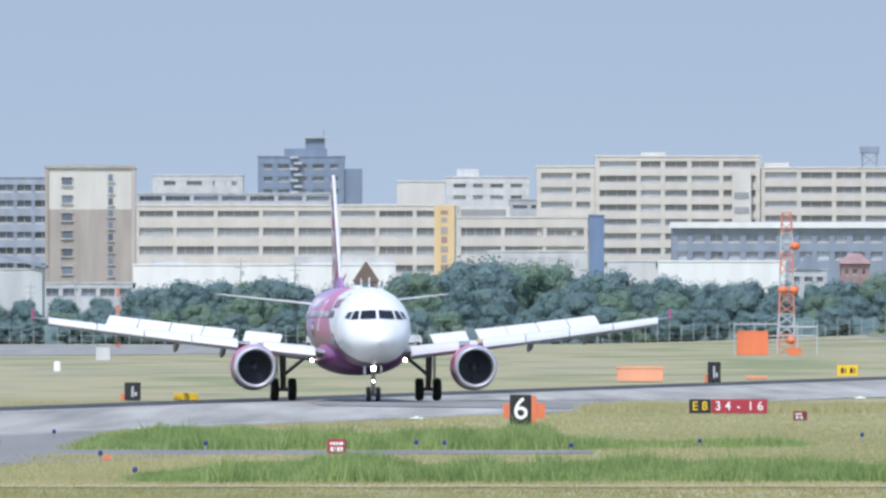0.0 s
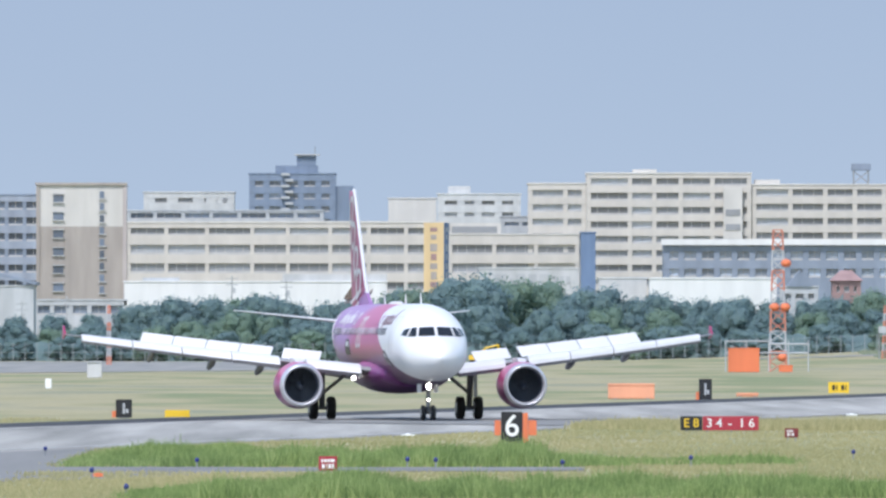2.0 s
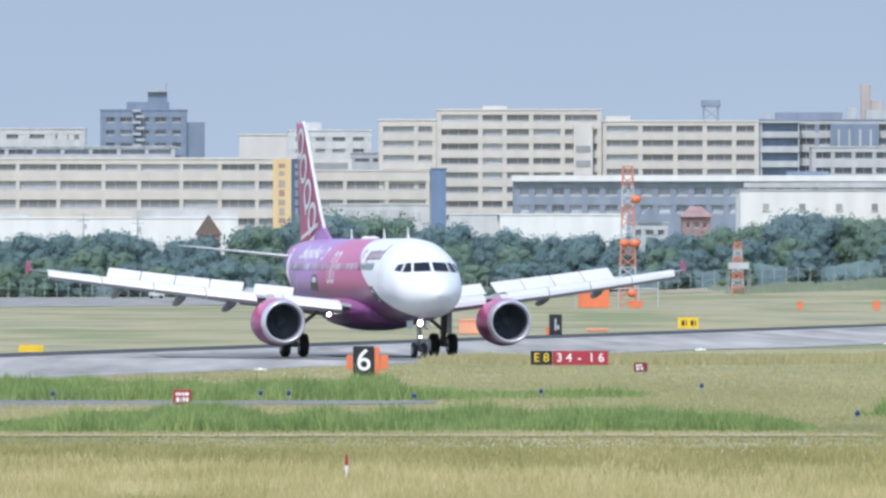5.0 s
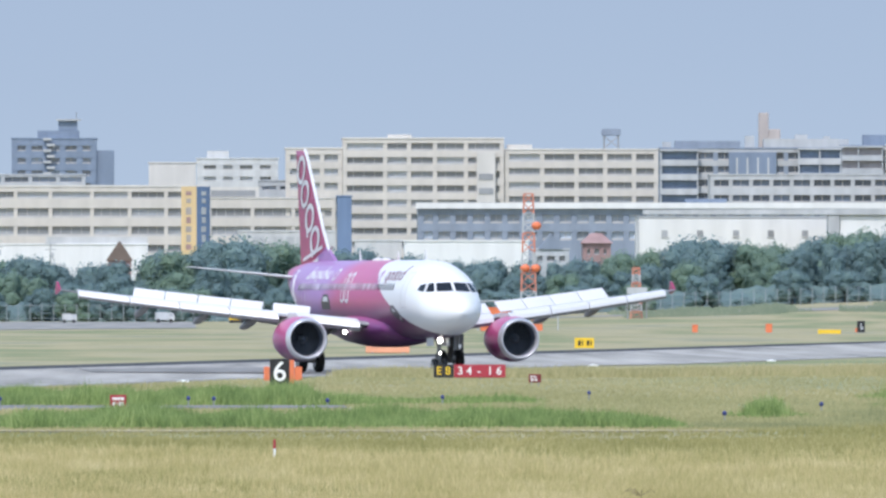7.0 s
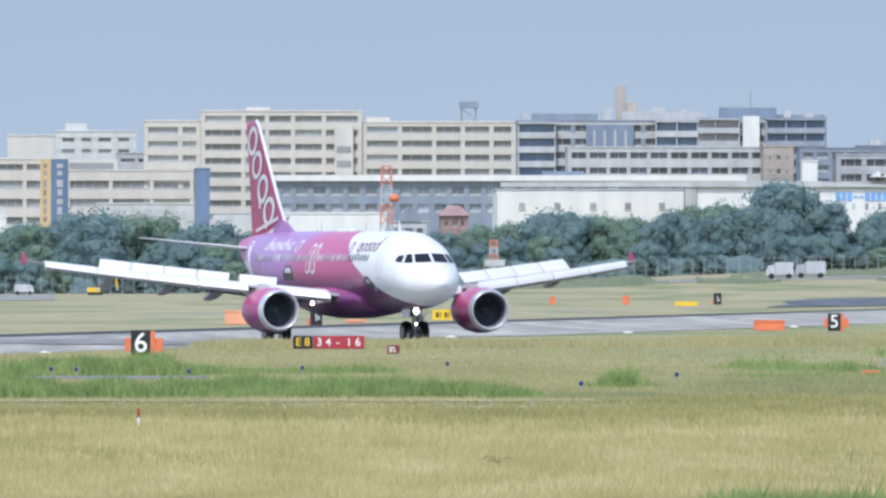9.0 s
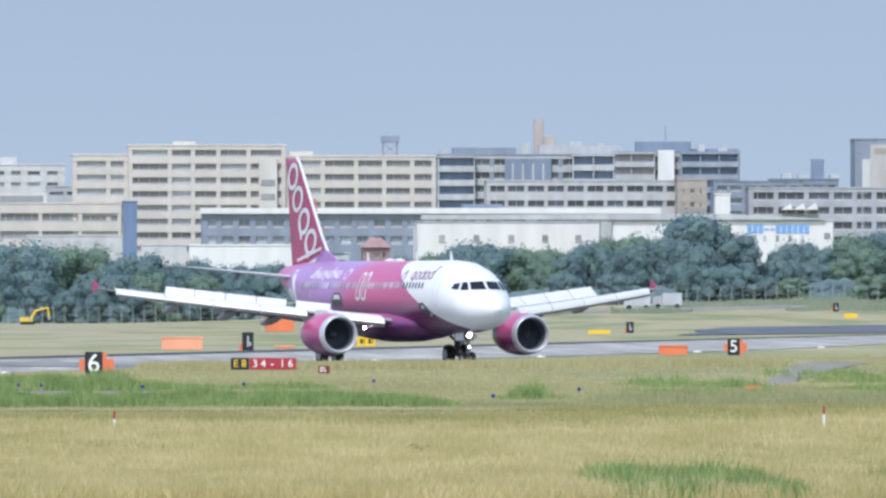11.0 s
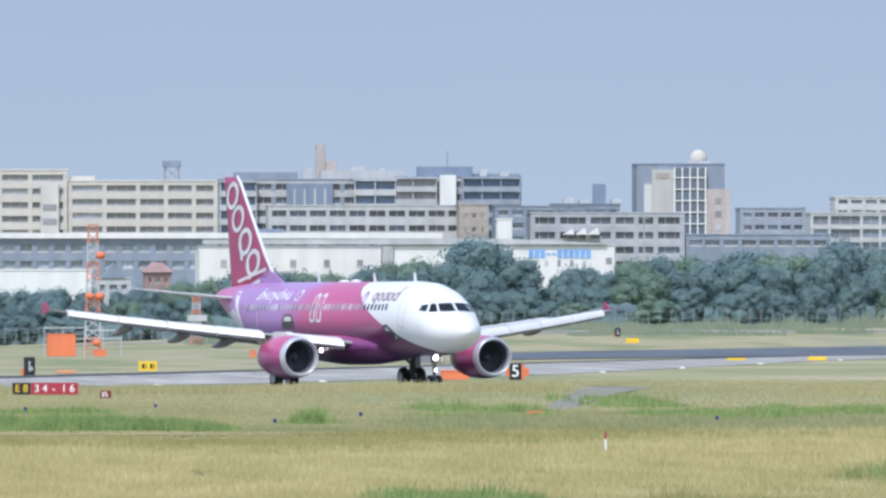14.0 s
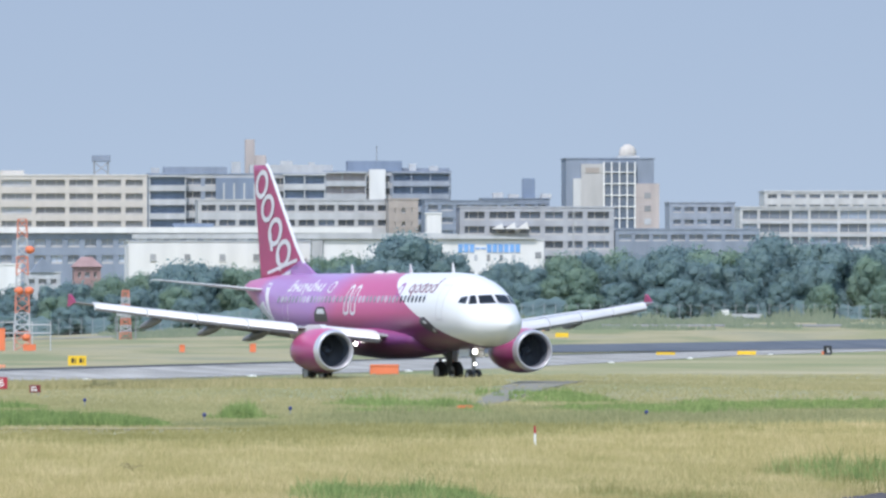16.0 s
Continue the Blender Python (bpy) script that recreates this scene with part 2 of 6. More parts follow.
def rod(bm, p, q, r0, r1=None, n=10):
    p, q = Vector(p), Vector(q)
    r1 = r0 if r1 is None else r1
    vs = bmesh.ops.create_cone(bm, cap_ends=True, segments=n, radius1=r0, radius2=r1, depth=(q - p).length)["verts"]
    m = Matrix.Translation((p + q) / 2) @ (q - p).to_track_quat("Z", "Y").to_matrix().to_4x4()
    bmesh.ops.transform(bm, matrix=m, verts=vs)
    return vs


def loft(bm, rings, cap=True):
    """Skin a list of closed rings of points."""
    vs = [[bm.verts.new(p) for p in ring] for ring in rings]
    n = len(vs[0])
    for a, b in zip(vs, vs[1:]):
        for i in range(n):
            bm.faces.new((a[i], a[(i + 1) % n], b[(i + 1) % n], b[i]))
    if cap:
        bm.faces.new(vs[0][::-1])
        bm.faces.new(vs[-1])
    bmesh.ops.recalc_face_normals(bm, faces=bm.faces)
    return vs


def thing(name, label, category, at=(0, 0, 0), group="", kind=""):
    e = new(name)
    e.location = at
    return tagged(e, label, category, group, kind)


def words(text, size, depth, material, parent, at, name="lettering", spread=1.0):
    cu = bpy.data.curves.new("text", "FONT")
    cu.body, cu.size, cu.extrude, cu.align_x, cu.align_y = text, size, depth, "CENTER", "CENTER"
    cu.space_character, cu.offset = spread, size * 0.006
    tmp = bpy.data.objects.new("text", cu)
    scene.collection.objects.link(tmp)
    bpy.context.view_layer.update()
    me = bpy.data.meshes.new_from_object(tmp.evaluated_get(bpy.context.evaluated_depsgraph_get()))
    bpy.data.objects.remove(tmp)
    me.transform(Matrix.Rotation(radians(90), 4, "X"))
    me.materials.clear()
    me.materials.append(material)
    ob = new(name, me)
    ob.parent, ob.location = parent, at
    return ob


def smooth_step(a, b, v):
    u = min(1.0, max(0.0, (v - a) / (b - a)))
    return u * u * (3 - 2 * u)


def path_y(x):
    """The middle of the exit taxiway."""
    return 748 - 2.05 * x + 0.004 * x * x if x < 60 else 640


def land(x, y):
    """The height of the ground: a slight rise under the exit taxiway and a bank towards the far fence."""
    near = 0.42 * smooth_step(8, 42, x) * smooth_step(90, 40, x) * smooth_step(560, 640, y) * smooth_step(830, 760, y)
    far = smooth_step(1750, 2250, y) * (0.2 + 3.9 * smooth_step(10, 130, x))
    return near + far


# ---- ground ----
def grid_sheet(name, xs, ys, material, lift=0.0):
    bm = bmesh.new()
    rows = [[bm.verts.new((x, y, land(x, y) + lift)) for x in xs] for y in ys]
    for a, b in zip(rows, rows[1:]):
        for i in range(len(xs) - 1):
            bm.faces.new((a[i], a[i + 1], b[i + 1], b[i]))
    return obj(name, bm, material, True)


def strip(name, lines, material, lift):
    """A draped ribbon; lines: rows of points across it."""
    bm = bmesh.new()
    rows = [[bm.verts.new((x, y, land(x, y) + lift)) for x, y in line] for line in lines]
    for a, b in zip(rows, rows[1:]):
        for i in range(len(a) - 1):
            bm.faces.new((a[i], a[i + 1], b[i + 1], b[i]))
    bmesh.ops.recalc_face_normals(bm, faces=bm.faces)
    ob = obj(name, bm, material)
    if sum(p.normal.z for p in ob.data.polygons) < 0:
        ob.data.flip_normals()
    return ob


def runway_x(y, side):
    far = -21.6 + (y - 727.6) * 0.1537
    return far + side * float(np.interp(y, (400, 727, 1020, 1430, 2700), (29, 33, 36.5, 23, 23)))


def build_ground():
    xs = [-5000, -1500, -500, -200] + list(range(-100, 300, 5)) + [350, 500, 900, 2000, 5000]
    ys = [-1500, -400, -150] + list(range(0, 540, 20)) + list(range(540, 860, 5)) + list(range(860, 2400, 20)) + [2600, 3000, 3600, 4500, 6500]
    g = grid_sheet("ground", xs, ys, M["ground"])
    tagged(g, "mown airfield grass, green and straw coloured, flat", "grass field", kind="structure")
    yy = list(range(420, 1780, 10))
    r = strip("runway", [[(runway_x(y, s), y) for s in (0.16, 0.4, 0.7, 1.0)] for y in yy], M["runway"], 0.03)
    tagged(r, "long grey asphalt runway with worn pale streaks", "runway", kind="structure")
    s = strip("runway_shoulder", [[(runway_x(y, u), y) for u in (-0.02, 0.158)] for y in yy], M["shoulder"], 0.03)
    tagged(s, "dark asphalt shoulder along the runway", "shoulder", kind="structure")
    for name, u in (("edge_line", 0.2), ("edge_line", 0.93)):
        l = strip(name, [[(runway_x(y, u), y), (runway_x(y, u + 0.014), y)] for y in yy], M["paint"], 0.045)
        tagged(l, "worn white painted runway side stripe", "runway marking", kind="structure")
    # connecting taxiway with its two grass islands left free
    bm = bmesh.new()
    poly = [(-60, 440), (-13.5, 450), (-10.2, 460), (-5.6, 482), (4.9, 489), (5.1, 501), (-5.8, 500), (-11.6, 512), (-13.0, 540), (-13.2, 590), (-9, 606), (-20, 640), (-60, 640)]
    bm.faces.new([bm.verts.new((x, y, 0.022)) for x, y in poly])
    tagged(obj("taxiway", bm, M["taxi"]), "pale grey asphalt taxiway joining the runway", "taxiway", kind="structure")
    line = [(-1, 775)] + [(x, path_y(x)) for x in range(0, 37, 4)]
    ex = strip("exit_taxiway", [[(x - 6, y - 11), (x, y), (x + 6, y + 11)] for x, y in line], M["taxi"], 0.06)
    tagged(ex, "grey asphalt exit taxiway behind the grass verge", "taxiway", kind="structure")
    ys = np.linspace(529, 690, 34)
    left = np.interp(ys, (529, 584, 612, 646, 681, 690), (31.9, 35.4, 37.7, 40.0, 42.6, 43.6))
    right = np.interp(ys, (529, 584, 606, 630, 684, 690), (32.6, 37.0, 39.3, 41.7, 46.4, 46.6))
    w = strip("service_road", [[(a + (b - a) * k / 3 + 0.25 * noise.noise((y * 0.09, k * 3.0, 2)), y) for k in range(4)] for y, a, b in zip(ys, left, right)], M["old_road"], 0.05)
    tagged(w, "short grey asphalt strip in the grass", "road", kind="structure")
    near_road = strip("perimeter_road", [[(x, 148), (x, y)] for x, y in ((18.5, 149), (20, 172), (21.6, 191), (24.3, 206), (30, 236), (80, 300))], M["dark_road"], 0.03)
    tagged(near_road, "dark asphalt perimeter road beside the tall grass", "road", kind="structure")
    dirt = strip("dirt_edge", [[(x, 393 + 0.5 * math.sin(x)), (x, 400.5 + 0.4 * math.sin(x * 1.7))] for x in range(-12, 17, 2)], M["dirt"], 0.03)
    tagged(dirt, "thin edge of bare pale earth before the lush grass", "bare earth", kind="structure")
    # dark blue-grey band between a near and a far edge
    edges = ((72, 1445, 1452), (80, 1476, 1560), (86, 1500, 1700), (95, 1535, 1800), (112, 1606, 1838), (129, 1672, 1862), (149, 1752, 1888), (165, 1820, 1912), (200, 1955, 2000))
    apron = strip("dark_apron", [[(x, n + (f - n) * k / 12) for k in range(13)] for x, n, f in edges], M["apron"], 0.08)
    tagged(apron, "wide dark blue-grey band on the ground beyond the runway", "apron", kind="structure")
    far_road = strip("perimeter_road_far", [[(x, 2046 + 4 * math.sin(x * 0.05)), (x, 2072)] for x in range(40, 242, 6)], M["bare"], 0.06)
    tagged(far_road, "grey perimeter road along the far fence", "road", kind="structure")
    # bare grey ground beyond the runway
    bm = bmesh.new()
    rows = []
    for i in range(21):
        x = -140 + i * 7.0
        lo = 1260 + 26 * i + 30 * noise.noise((i * 0.7, 0, 0))
        rows.append([bm.verts.new((x, y, land(x, y) + 0.04)) for y in [lo + (2105 - lo) * k / 14 for k in range(15)]])
    for p, q in zip(rows, rows[1:]):
        for k in range(14):
            bm.faces.new((p[k], q[k], q[k + 1], p[k + 1]))
    tagged(obj("bare_ground", bm, M["bare"]), "bare grey earth and gravel before the fence", "bare ground", kind="structure")


build_ground()


def build_backdrop():
    bm = bmesh.new()
    n = 24
    for a, b in (((-4200), 4200),):
        vs = []
        for i in range(n + 1):
            x = a + (b - a) * i / n
            y = 4780 - 0.00004 * x * x
            vs.append([bm.verts.new((x, y, z)) for z in (-60, 40, 120, 260, 700)])
        for p, q in zip(vs, vs[1:]):
            for k in range(4):
                bm.faces.new((p[k], q[k], q[k + 1], p[k + 1]))
    m = bpy.data.materials.new("hazy_sky")
    m.use_nodes = True
    t = m.node_tree
    t.nodes.remove(t.nodes["Principled BSDF"])
    e = t.nodes.new("ShaderNodeEmission")
    sep = t.nodes.new("ShaderNodeSeparateXYZ")
    t.links.new(coords(t), sep.inputs[0])
    f = math_node(t, "DIVIDE", sep.outputs[2], 140.0, True)
    soft = noise_tex(t, 0.006, 4, coords(t))
    f2 = math_node(t, "ADD", f, math_node(t, "MULTIPLY", math_node(t, "SUBTRACT", soft, 0.5), 0.25), True)
    t.links.new(ramp(t, f2, [(0.0, (0.445, 0.55, 0.71)), (0.55, (0.395, 0.5, 0.67)), (1.0, (0.365, 0.47, 0.65))]), e.inputs[0])
    e.inputs[1].default_value = 0.69
    t.links.new(e.outputs[0], t.nodes["Material Output"].inputs[0])
    tagged(obj("backdrop", bm, m, True), "pale hazy blue summer sky", "sky", kind="structure")


build_backdrop()


# ---- far buildings ----
def facade(name, label, x0, x1, y, top, rows, cols, wall, pane=None, depth=14.0, pillar=0.7, parapet=0.5, roof=None, category="building", beam=None, group="", bottom=-1.0):
    """A building with a front of real spandrels, pillars and set-back panes.
    rows: (middle height, window height); cols: number of bays or the list of bay edges."""
    pane = pane or M["pane"]
    e = thing(name, label, category, (x0, y, 0), group)
    w = x1 - x0
    edges = [w * i / cols for i in range(cols + 1)] if isinstance(cols, int) else [c - x0 for c in cols]
    part("wall", boxed(0, w, 0.75, depth, bottom, top - 0.15), wall, e)
    part("roof", boxed(-0.15, w + 0.15, -0.12, depth + 0.15, top - 0.15, top + parapet * 0.3, bevel=0.05), roof or wall, e)
    bands, zs = [], sorted(rows)
    low = bottom
    for zc, h in zs:
        bands.append((low, zc - h / 2))
        low = zc + h / 2
    bands.append((low, top - 0.16))
    for a, b in bands:
        if b - a > 0.05:
            part("spandrel", boxed(0, w, 0, 0.74, a, b), beam or wall, e)
    for zc, h in zs:
        ph = bpy.data.meshes.new("pillar")
        bm = boxed(-pillar / 2, pillar / 2, 0.03, 0.74, -h / 2 - 0.01, h / 2 + 0.01)
        bm.to_mesh(ph)
        bm.free()
        ph.materials.append(wall)
        for k, c in enumerate(edges):
            shared("pillar", ph, e, (min(max(c, pillar / 2), w - pillar / 2), 0, zc))
        meshes = {}
        for a, b in zip(edges, edges[1:]):
            key = round(b - a, 2)
            if key not in meshes:
                me = bpy.data.meshes.new("window")
                bm = boxed(-key / 2 + 0.02, key / 2 - 0.02, 0.55, 0.62, -h / 2, h / 2)
                n = max(2, int(key / 1.6))
                for i in range(1, n):
                    u = -key / 2 + key * i / n
                    box(bm, u - 0.05, u + 0.05, 0.47, 0.545, -h / 2, h / 2)
                box(bm, -key / 2 + 0.02, key / 2 - 0.02, 0.3, 0.36, -h / 2, -h / 2 + h * 0.22)
                bm.to_mesh(me)
                bm.free()
                me.materials.append(pane)
                me.materials.append(M["shade"])
                for p in me.polygons:
                    if p.center.y < 0.5:
                        p.material_index = 1
                meshes[key] = me
            shared("window", meshes[key], e, ((a + b) / 2, 0, zc))
    return e


def rows_of(first, step, count, h):
    return [(first - step * i, h) for i in range(count)]


def rooftop(e, x0, x1, y0, z, h, mat, name="roof_house"):
    part(name, boxed(x0, x1, y0, y0 + 5, z, z + h, bevel=0.05), mat, e)


def build_city():
    # apartment block at the far edge of the view
    facade("apartment_block", "blue-grey apartment block with long balcony rows", -92, -72.2, 2750, 29.6, rows_of(27.6, 2.9, 9, 1.5), 6, M["greyblue"], M["pane_deep"], beam=M["dim_blue"])
    # two-tone tower block
    e = facade("tower_block", "two-tone block, cream top storeys over taupe tiles", -70.3, -54.6, 2640, 30.3, [], 1, M["cream2"], depth=16)
    part("lower_cladding", boxed(0.05, 15.65, -0.06, -0.004, -0.9, 23.0), M["brown"], e, "taupe tile cladding")
    part("coping", boxed(-0.3, 16.0, -0.4, 0.2, 30.3, 30.75), M["brown"], e)
    for i in range(6):
        z = 28.0 - i * 3.15
        f = part("window", boxed(2.9, 4.7, -0.16, -0.064, z - 0.65, z + 0.65), M["pane_deep"], e)
        part("sill", boxed(2.7, 4.9, -0.42, -0.162, z - 0.85, z - 0.68), M["offwhite"], f)
        part("awning", boxed(2.7, 4.9, -0.4, -0.162, z + 0.68, z + 0.82), M["offwhite"], f)
    for i in range(9):
        z = 28.6 - i * 2.1
        f = part("stair_window", boxed(11.1, 11.9, -0.16, -0.064, z - 0.6, z + 0.6), M["pane_deep"], e)
        part("sill", boxed(10.9, 12.3, -0.36, -0.162, z - 0.8, z - 0.63), M["offwhite"], f)
    part("corner_strip", boxed(-0.12, 0.5, -0.3, 0.0, 0, 30), M["brown"], e)
    part("corner_strip", boxed(15.2, 15.9, -0.3, 0.0, 0, 30), M["pinkish"], e)
    # long factory-like block, two heights
    ed = [-54.4, -47.4, -40.2, -32.2, -25.9, -18.4, -11.6, -5.0, -0.4, 2.4]
    facade("long_block", "long cream concrete block with dark window bands", -54.4, 2.4, 2640, 23.7, [(22.1, 1.3), (18.9, 1.75), (15.6, 1.75), (12.4, 1.5)], ed, M["cream"], parapet=0.8, roof=M["cream2"])
    e = facade("long_block_wing", "lower cream concrete wing with window bands", 2.5, 25.6, 2640, 21.6, [(18.9, 1.75), (15.6, 1.75), (12.4, 1.5)], [2.5, 10.6, 18.0, 25.6], M["cream"], roof=M["cream2"])
    part("upper_storey", boxed(0.1, 9.3, 0.8, 9, 21.75, 23.6), M["cream2"], e)
    part("upper_window", boxed(0.6, 8.6, 0.68, 0.79, 21.9, 23.0), M["pane"], e)
    e = facade("rear_block", "grey rear block with a flat roof behind the long block", -55.6, -20, 2700, 26.3, [(25.3, 1.1)], 7, M["palegrey"], M["pane_blue"])
    facade("stair_house", "plain pale rooftop box", -8.3, 0.4, 2700, 28.5, [], 1, M["cream2"], depth=8, category="roof house")
    facade("pale_block", "pale render block with a stepped roof", -55.5, -38.2, 2850, 31.0, [(29.4, 1.0)], [-55.5, -50, -45, -42.5, -40.5, -38.2], M["offwhite"], pillar=2.2)
    e = facade("pale_office", "pale office block with two window bands", 0.6, 16.2, 2800, 30.2, [(28.5, 0.9), (26.3, 0.9)], [0.6, 5.0, 8.2, 12, 16.2], M["offwhite"], pillar=1.4)
    rooftop(e, 2.0, 6.2, 1, 30.2, 1.5, M["offwhite"])
    facade("grey_podium", "low grey block with ribbon windows", 12, 30, 2700, 25.2, [(23.8, 0.8)], 5, M["grey"], M["pane_blue"])
    # dark tower with stepped top
    e = facade("dark_tower", "dark slate high-rise with stepped roofline", -36.6, -19.5, 2950, 35.6, rows_of(33.6, 2.5, 7, 1.1), 5, M["slate"], M["pane_blue"], pillar=1.2)
    rooftop(e, 5.2, 13.6, 1, 35.6, 1.6, M["slate"])
    rooftop(e, 9.4, 13.2, 1.5, 37.2, 2.0, M["slate"])
    part("roof_frame", boxed(9.0, 14.0, 0.8, 4, 39.2, 39.5), M["grey"], e)
    part("side_wing", boxed(17.1, 20.6, 0.5, 10, -1, 33.2), M["slate"], e)
    bm = bmesh.new()
    for i in range(9):
        box(bm, 6.4 + (i % 2) * 0.7, 8.0 + (i % 2) * 0.7, -1.1, -0.05, 26 + i * 1.15, 26.5 + i * 1.15)
    part("outside_stair", bm, M["palegrey"], e, "pale zigzag outside stair")
    bm = bmesh.new()
    rod(bm, (13, 2, 39.4), (13, 2, 41), 0.08)
    part("mast", bm, M["steel"], e)
    # low white sheds in front of the long block
    e = facade("white_shed", "low white metal shed with plain walls", -50.9, -7.8, 2450, 12.6, [], 1, M["white"], depth=12)
    part("upper_shed", boxed(26, 43.1, 0.8, 10, 12.6, 13.9), M["offwhite"], e)
    part("roof_unit", boxed(3, 9, 2, 6, 12.6, 13.3), M["palegrey"], e)
    e = facade("white_shed", "pale shed front with a row of grey lettering", 7.4, 23.8, 2450, 14.8, [], 1, M["offwhite"], depth=9)
    for x, w, h in ((2.4, 2.0, 1.9), (4.9, 0.5, 0.4), (6.0, 1.5, 1.9), (8.0, 1.4, 1.9), (9.8, 1.8, 1.9), (12.2, 0.7, 1.2), (13.2, 0.7, 1.2), (14.2, 0.7, 1.2)):
        bm = bmesh.new()
        box(bm, x, x + w, -0.12, -0.006, 12.9 - h / 2, 12.9 + h / 2)
        part("lettering_bar", bm, M["grey"], e, "grey lettering bar")
    e = facade("gable_shed", "pale shed with a blue-grey sloping roof", -84, -63.1, 2350, 11.6, [], 1, M["palegrey"], depth=16)
    bm = bmesh.new()
    loft(bm, [[(-1, y, 17.2), (21.4, y, 11.7), (21.4, y, 12.2), (-1, y, 17.7)] for y in (-0.6, 16.4)])
    part("sloping_roof", bm, M["greyblue"], e)
    facade("low_works", "low works building with a blue-grey window band", -65.8, -50.5, 2450, 9.6, [(7.9, 1.6)], 5, M["palegrey"], M["pane_blue"])
    # housing slab with the tall middle
    colsM = [26.9, 34.6, 38.9, 43.6, 49.2, 56.1]
    e = facade("housing_slab", "tall cream concrete housing slab with balcony openings", 26.9, 56.1, 2640, 32.4, rows_of(30.85, 2.55, 8, 1.36), colsM, M["cream"], roof=M["cream2"], pillar=0.8)
    rooftop(e, 8.2, 12.5, 1, 32.4, 0.7, M["cream2"])
    part("stair_tower", boxed(24.2, 27.6, -1.2, -0.02, 17, 30.0, bevel=0.08), M["cream2"], e)
    for i in range(3):
        part("stair_window", boxed(24.6, 27.2, -1.3, -1.205, 24.9 - i * 2.6, 26.0 - i * 2.6), M["pane"], e)
    facade("housing_wing", "cream concrete housing wing with balcony openings", 16.6, 26.85, 2640.5, 30.6, rows_of(28.8, 2.55, 5, 1.36), [16.6, 23.2, 26.85], M["cream"], roof=M["cream2"], pillar=0.8)
    e = facade("housing_wing", "long cream concrete housing wing with balcony openings", 56.2, 84.0, 2640.5, 30.4, rows_of(28.9, 2.55, 6, 1.38), [56.2, 63.0, 69.2, 74.4, 79.6, 84.0], M["cream"], roof=M["cream2"], pillar=0.8)
    rooftop(e, 0.5, 5, 1, 30.4, 0.9, M["cream2"])
    t = thing("water_tank", "grey rooftop water tank on a steel frame", "water tank", (75.6, 2645, 30.45))
    part("tank", boxed(-1.7, 1.7, -1.4, 1.4, 2.5, 3.7, bevel=0.1), M["greyblue"], t)
    for sx in (-1, 1):
        for sy in (-1, 1):
            bm = bmesh.new()
            rod(bm, (sx * 1.3, sy * 1.1, 0), (sx * 1.3, sy * 1.1, 2.5), 0.14)
            part("leg", bm, M["steel"], t)
    bm = bmesh.new()
    rod(bm, (-1.3, -1.1, 0.3), (1.3, -1.1, 2.4), 0.09)
    rod(bm, (1.3, -1.1, 0.3), (-1.3, -1.1, 2.4), 0.09)
    part("brace", bm, M["steel"], t)
    facade("blue_kiosk", "plain blue panelled stair block", 25.7, 28.3, 2620, 21.8, [], 1, M["blue"], depth=6)
    # long blue-grey hall with a white roof edge
    e = facade("long_hall", "long blue-grey hall with small windows and a white roof edge", 38.4, 118.7, 2500, 19.2, [(17.1, 1.5), (14.2, 1.5)], 27, M["greyblue"], M["pane_pale"], pillar=1.0, roof=M["white"], parapet=1.4)
    part("eaves_board", boxed(-0.4, 80.8, -0.8, -0.1, 18.9, 19.9), M["white"], e)
    part("roof_unit", boxed(46, 53, 3, 8, 19.55, 20.6), M["slate"], e)
    facade("white_annexe", "low white box annexe", 33.9, 53.9, 2350, 12.8, [], 1, M["white"], depth=10)
    facade("pale_annexe", "low pale annexe with a sky-blue end", 26, 33.6, 2360, 12.9, [], 1, M["offwhite"], depth=8)
    e = facade("pitched_house", "red-brown house with a hipped roof", 64.0, 68.6, 2400, 12.6, [(11.2, 1.0)], 3, M["brick"], depth=8)
    bm = bmesh.new()
    loft(bm, [[(-0.4, -0.5, 12.6), (5.0, -0.5, 12.6), (5.0, 8.5, 12.6), (-0.4, 8.5, 12.6)], [(1.4, 3.6, 14.3), (3.2, 3.6, 14.3), (3.2, 4.4, 14.3), (1.4, 4.4, 14.3)]])
    part("hipped_roof", bm, M["brick"], e)
    e = facade("grey_house", "small grey house with a gable", 55.5, 61.5, 2390, 11.6, [(10.0, 1.0)], 3, M["palegrey"], depth=8)
    bm = bmesh.new()
    loft(bm, [[(1, y, 11.6), (5, y, 11.6), (3, y, 14.2)] for y in (-0.3, 8)])
    part("gable", bm, M["greyblue"], e)
    # warehouse
    e = facade("warehouse", "long white warehouse with a few small square windows", 70.2, 99.9, 2300, 16.4, [], 1, M["white"], depth=20, roof=M["palegrey"])
    for i, x in enumerate((3.6, 9.2, 14.9, 20.4, 25.8)):
        f = part("window", boxed(x, x + 0.95, -0.09, -0.004, 13.3, 14.3), M["pane"], e)
        part("frame", boxed(x - 0.12, x + 1.07, -0.16, -0.092, 13.14, 13.26), M["palegrey"], f)
    for x in (3.6, 9.4):
        part("window", boxed(x, x + 0.95, -0.09, -0.004, 10.3, 11.2), M["pane"], e)
    part("corner_post", boxed(-0.5, 0.02, -0.2, 0.6, -1, 15.8), M["palegrey"], e)
    e = facade("warehouse_wing", "white warehouse wing with a sloping grey parapet", 101.6, 137.4, 2290, 16.6, [], 1, M["white"], depth=22, roof=M["palegrey"])
    bm = bmesh.new()
    loft(bm, [[(-31, y, 16.75), (34.5, y, 16.75), (34.5, y, 16.9), (18, y, 17.7), (-31, y, 17.5)] for y in (-0.6, 3)])
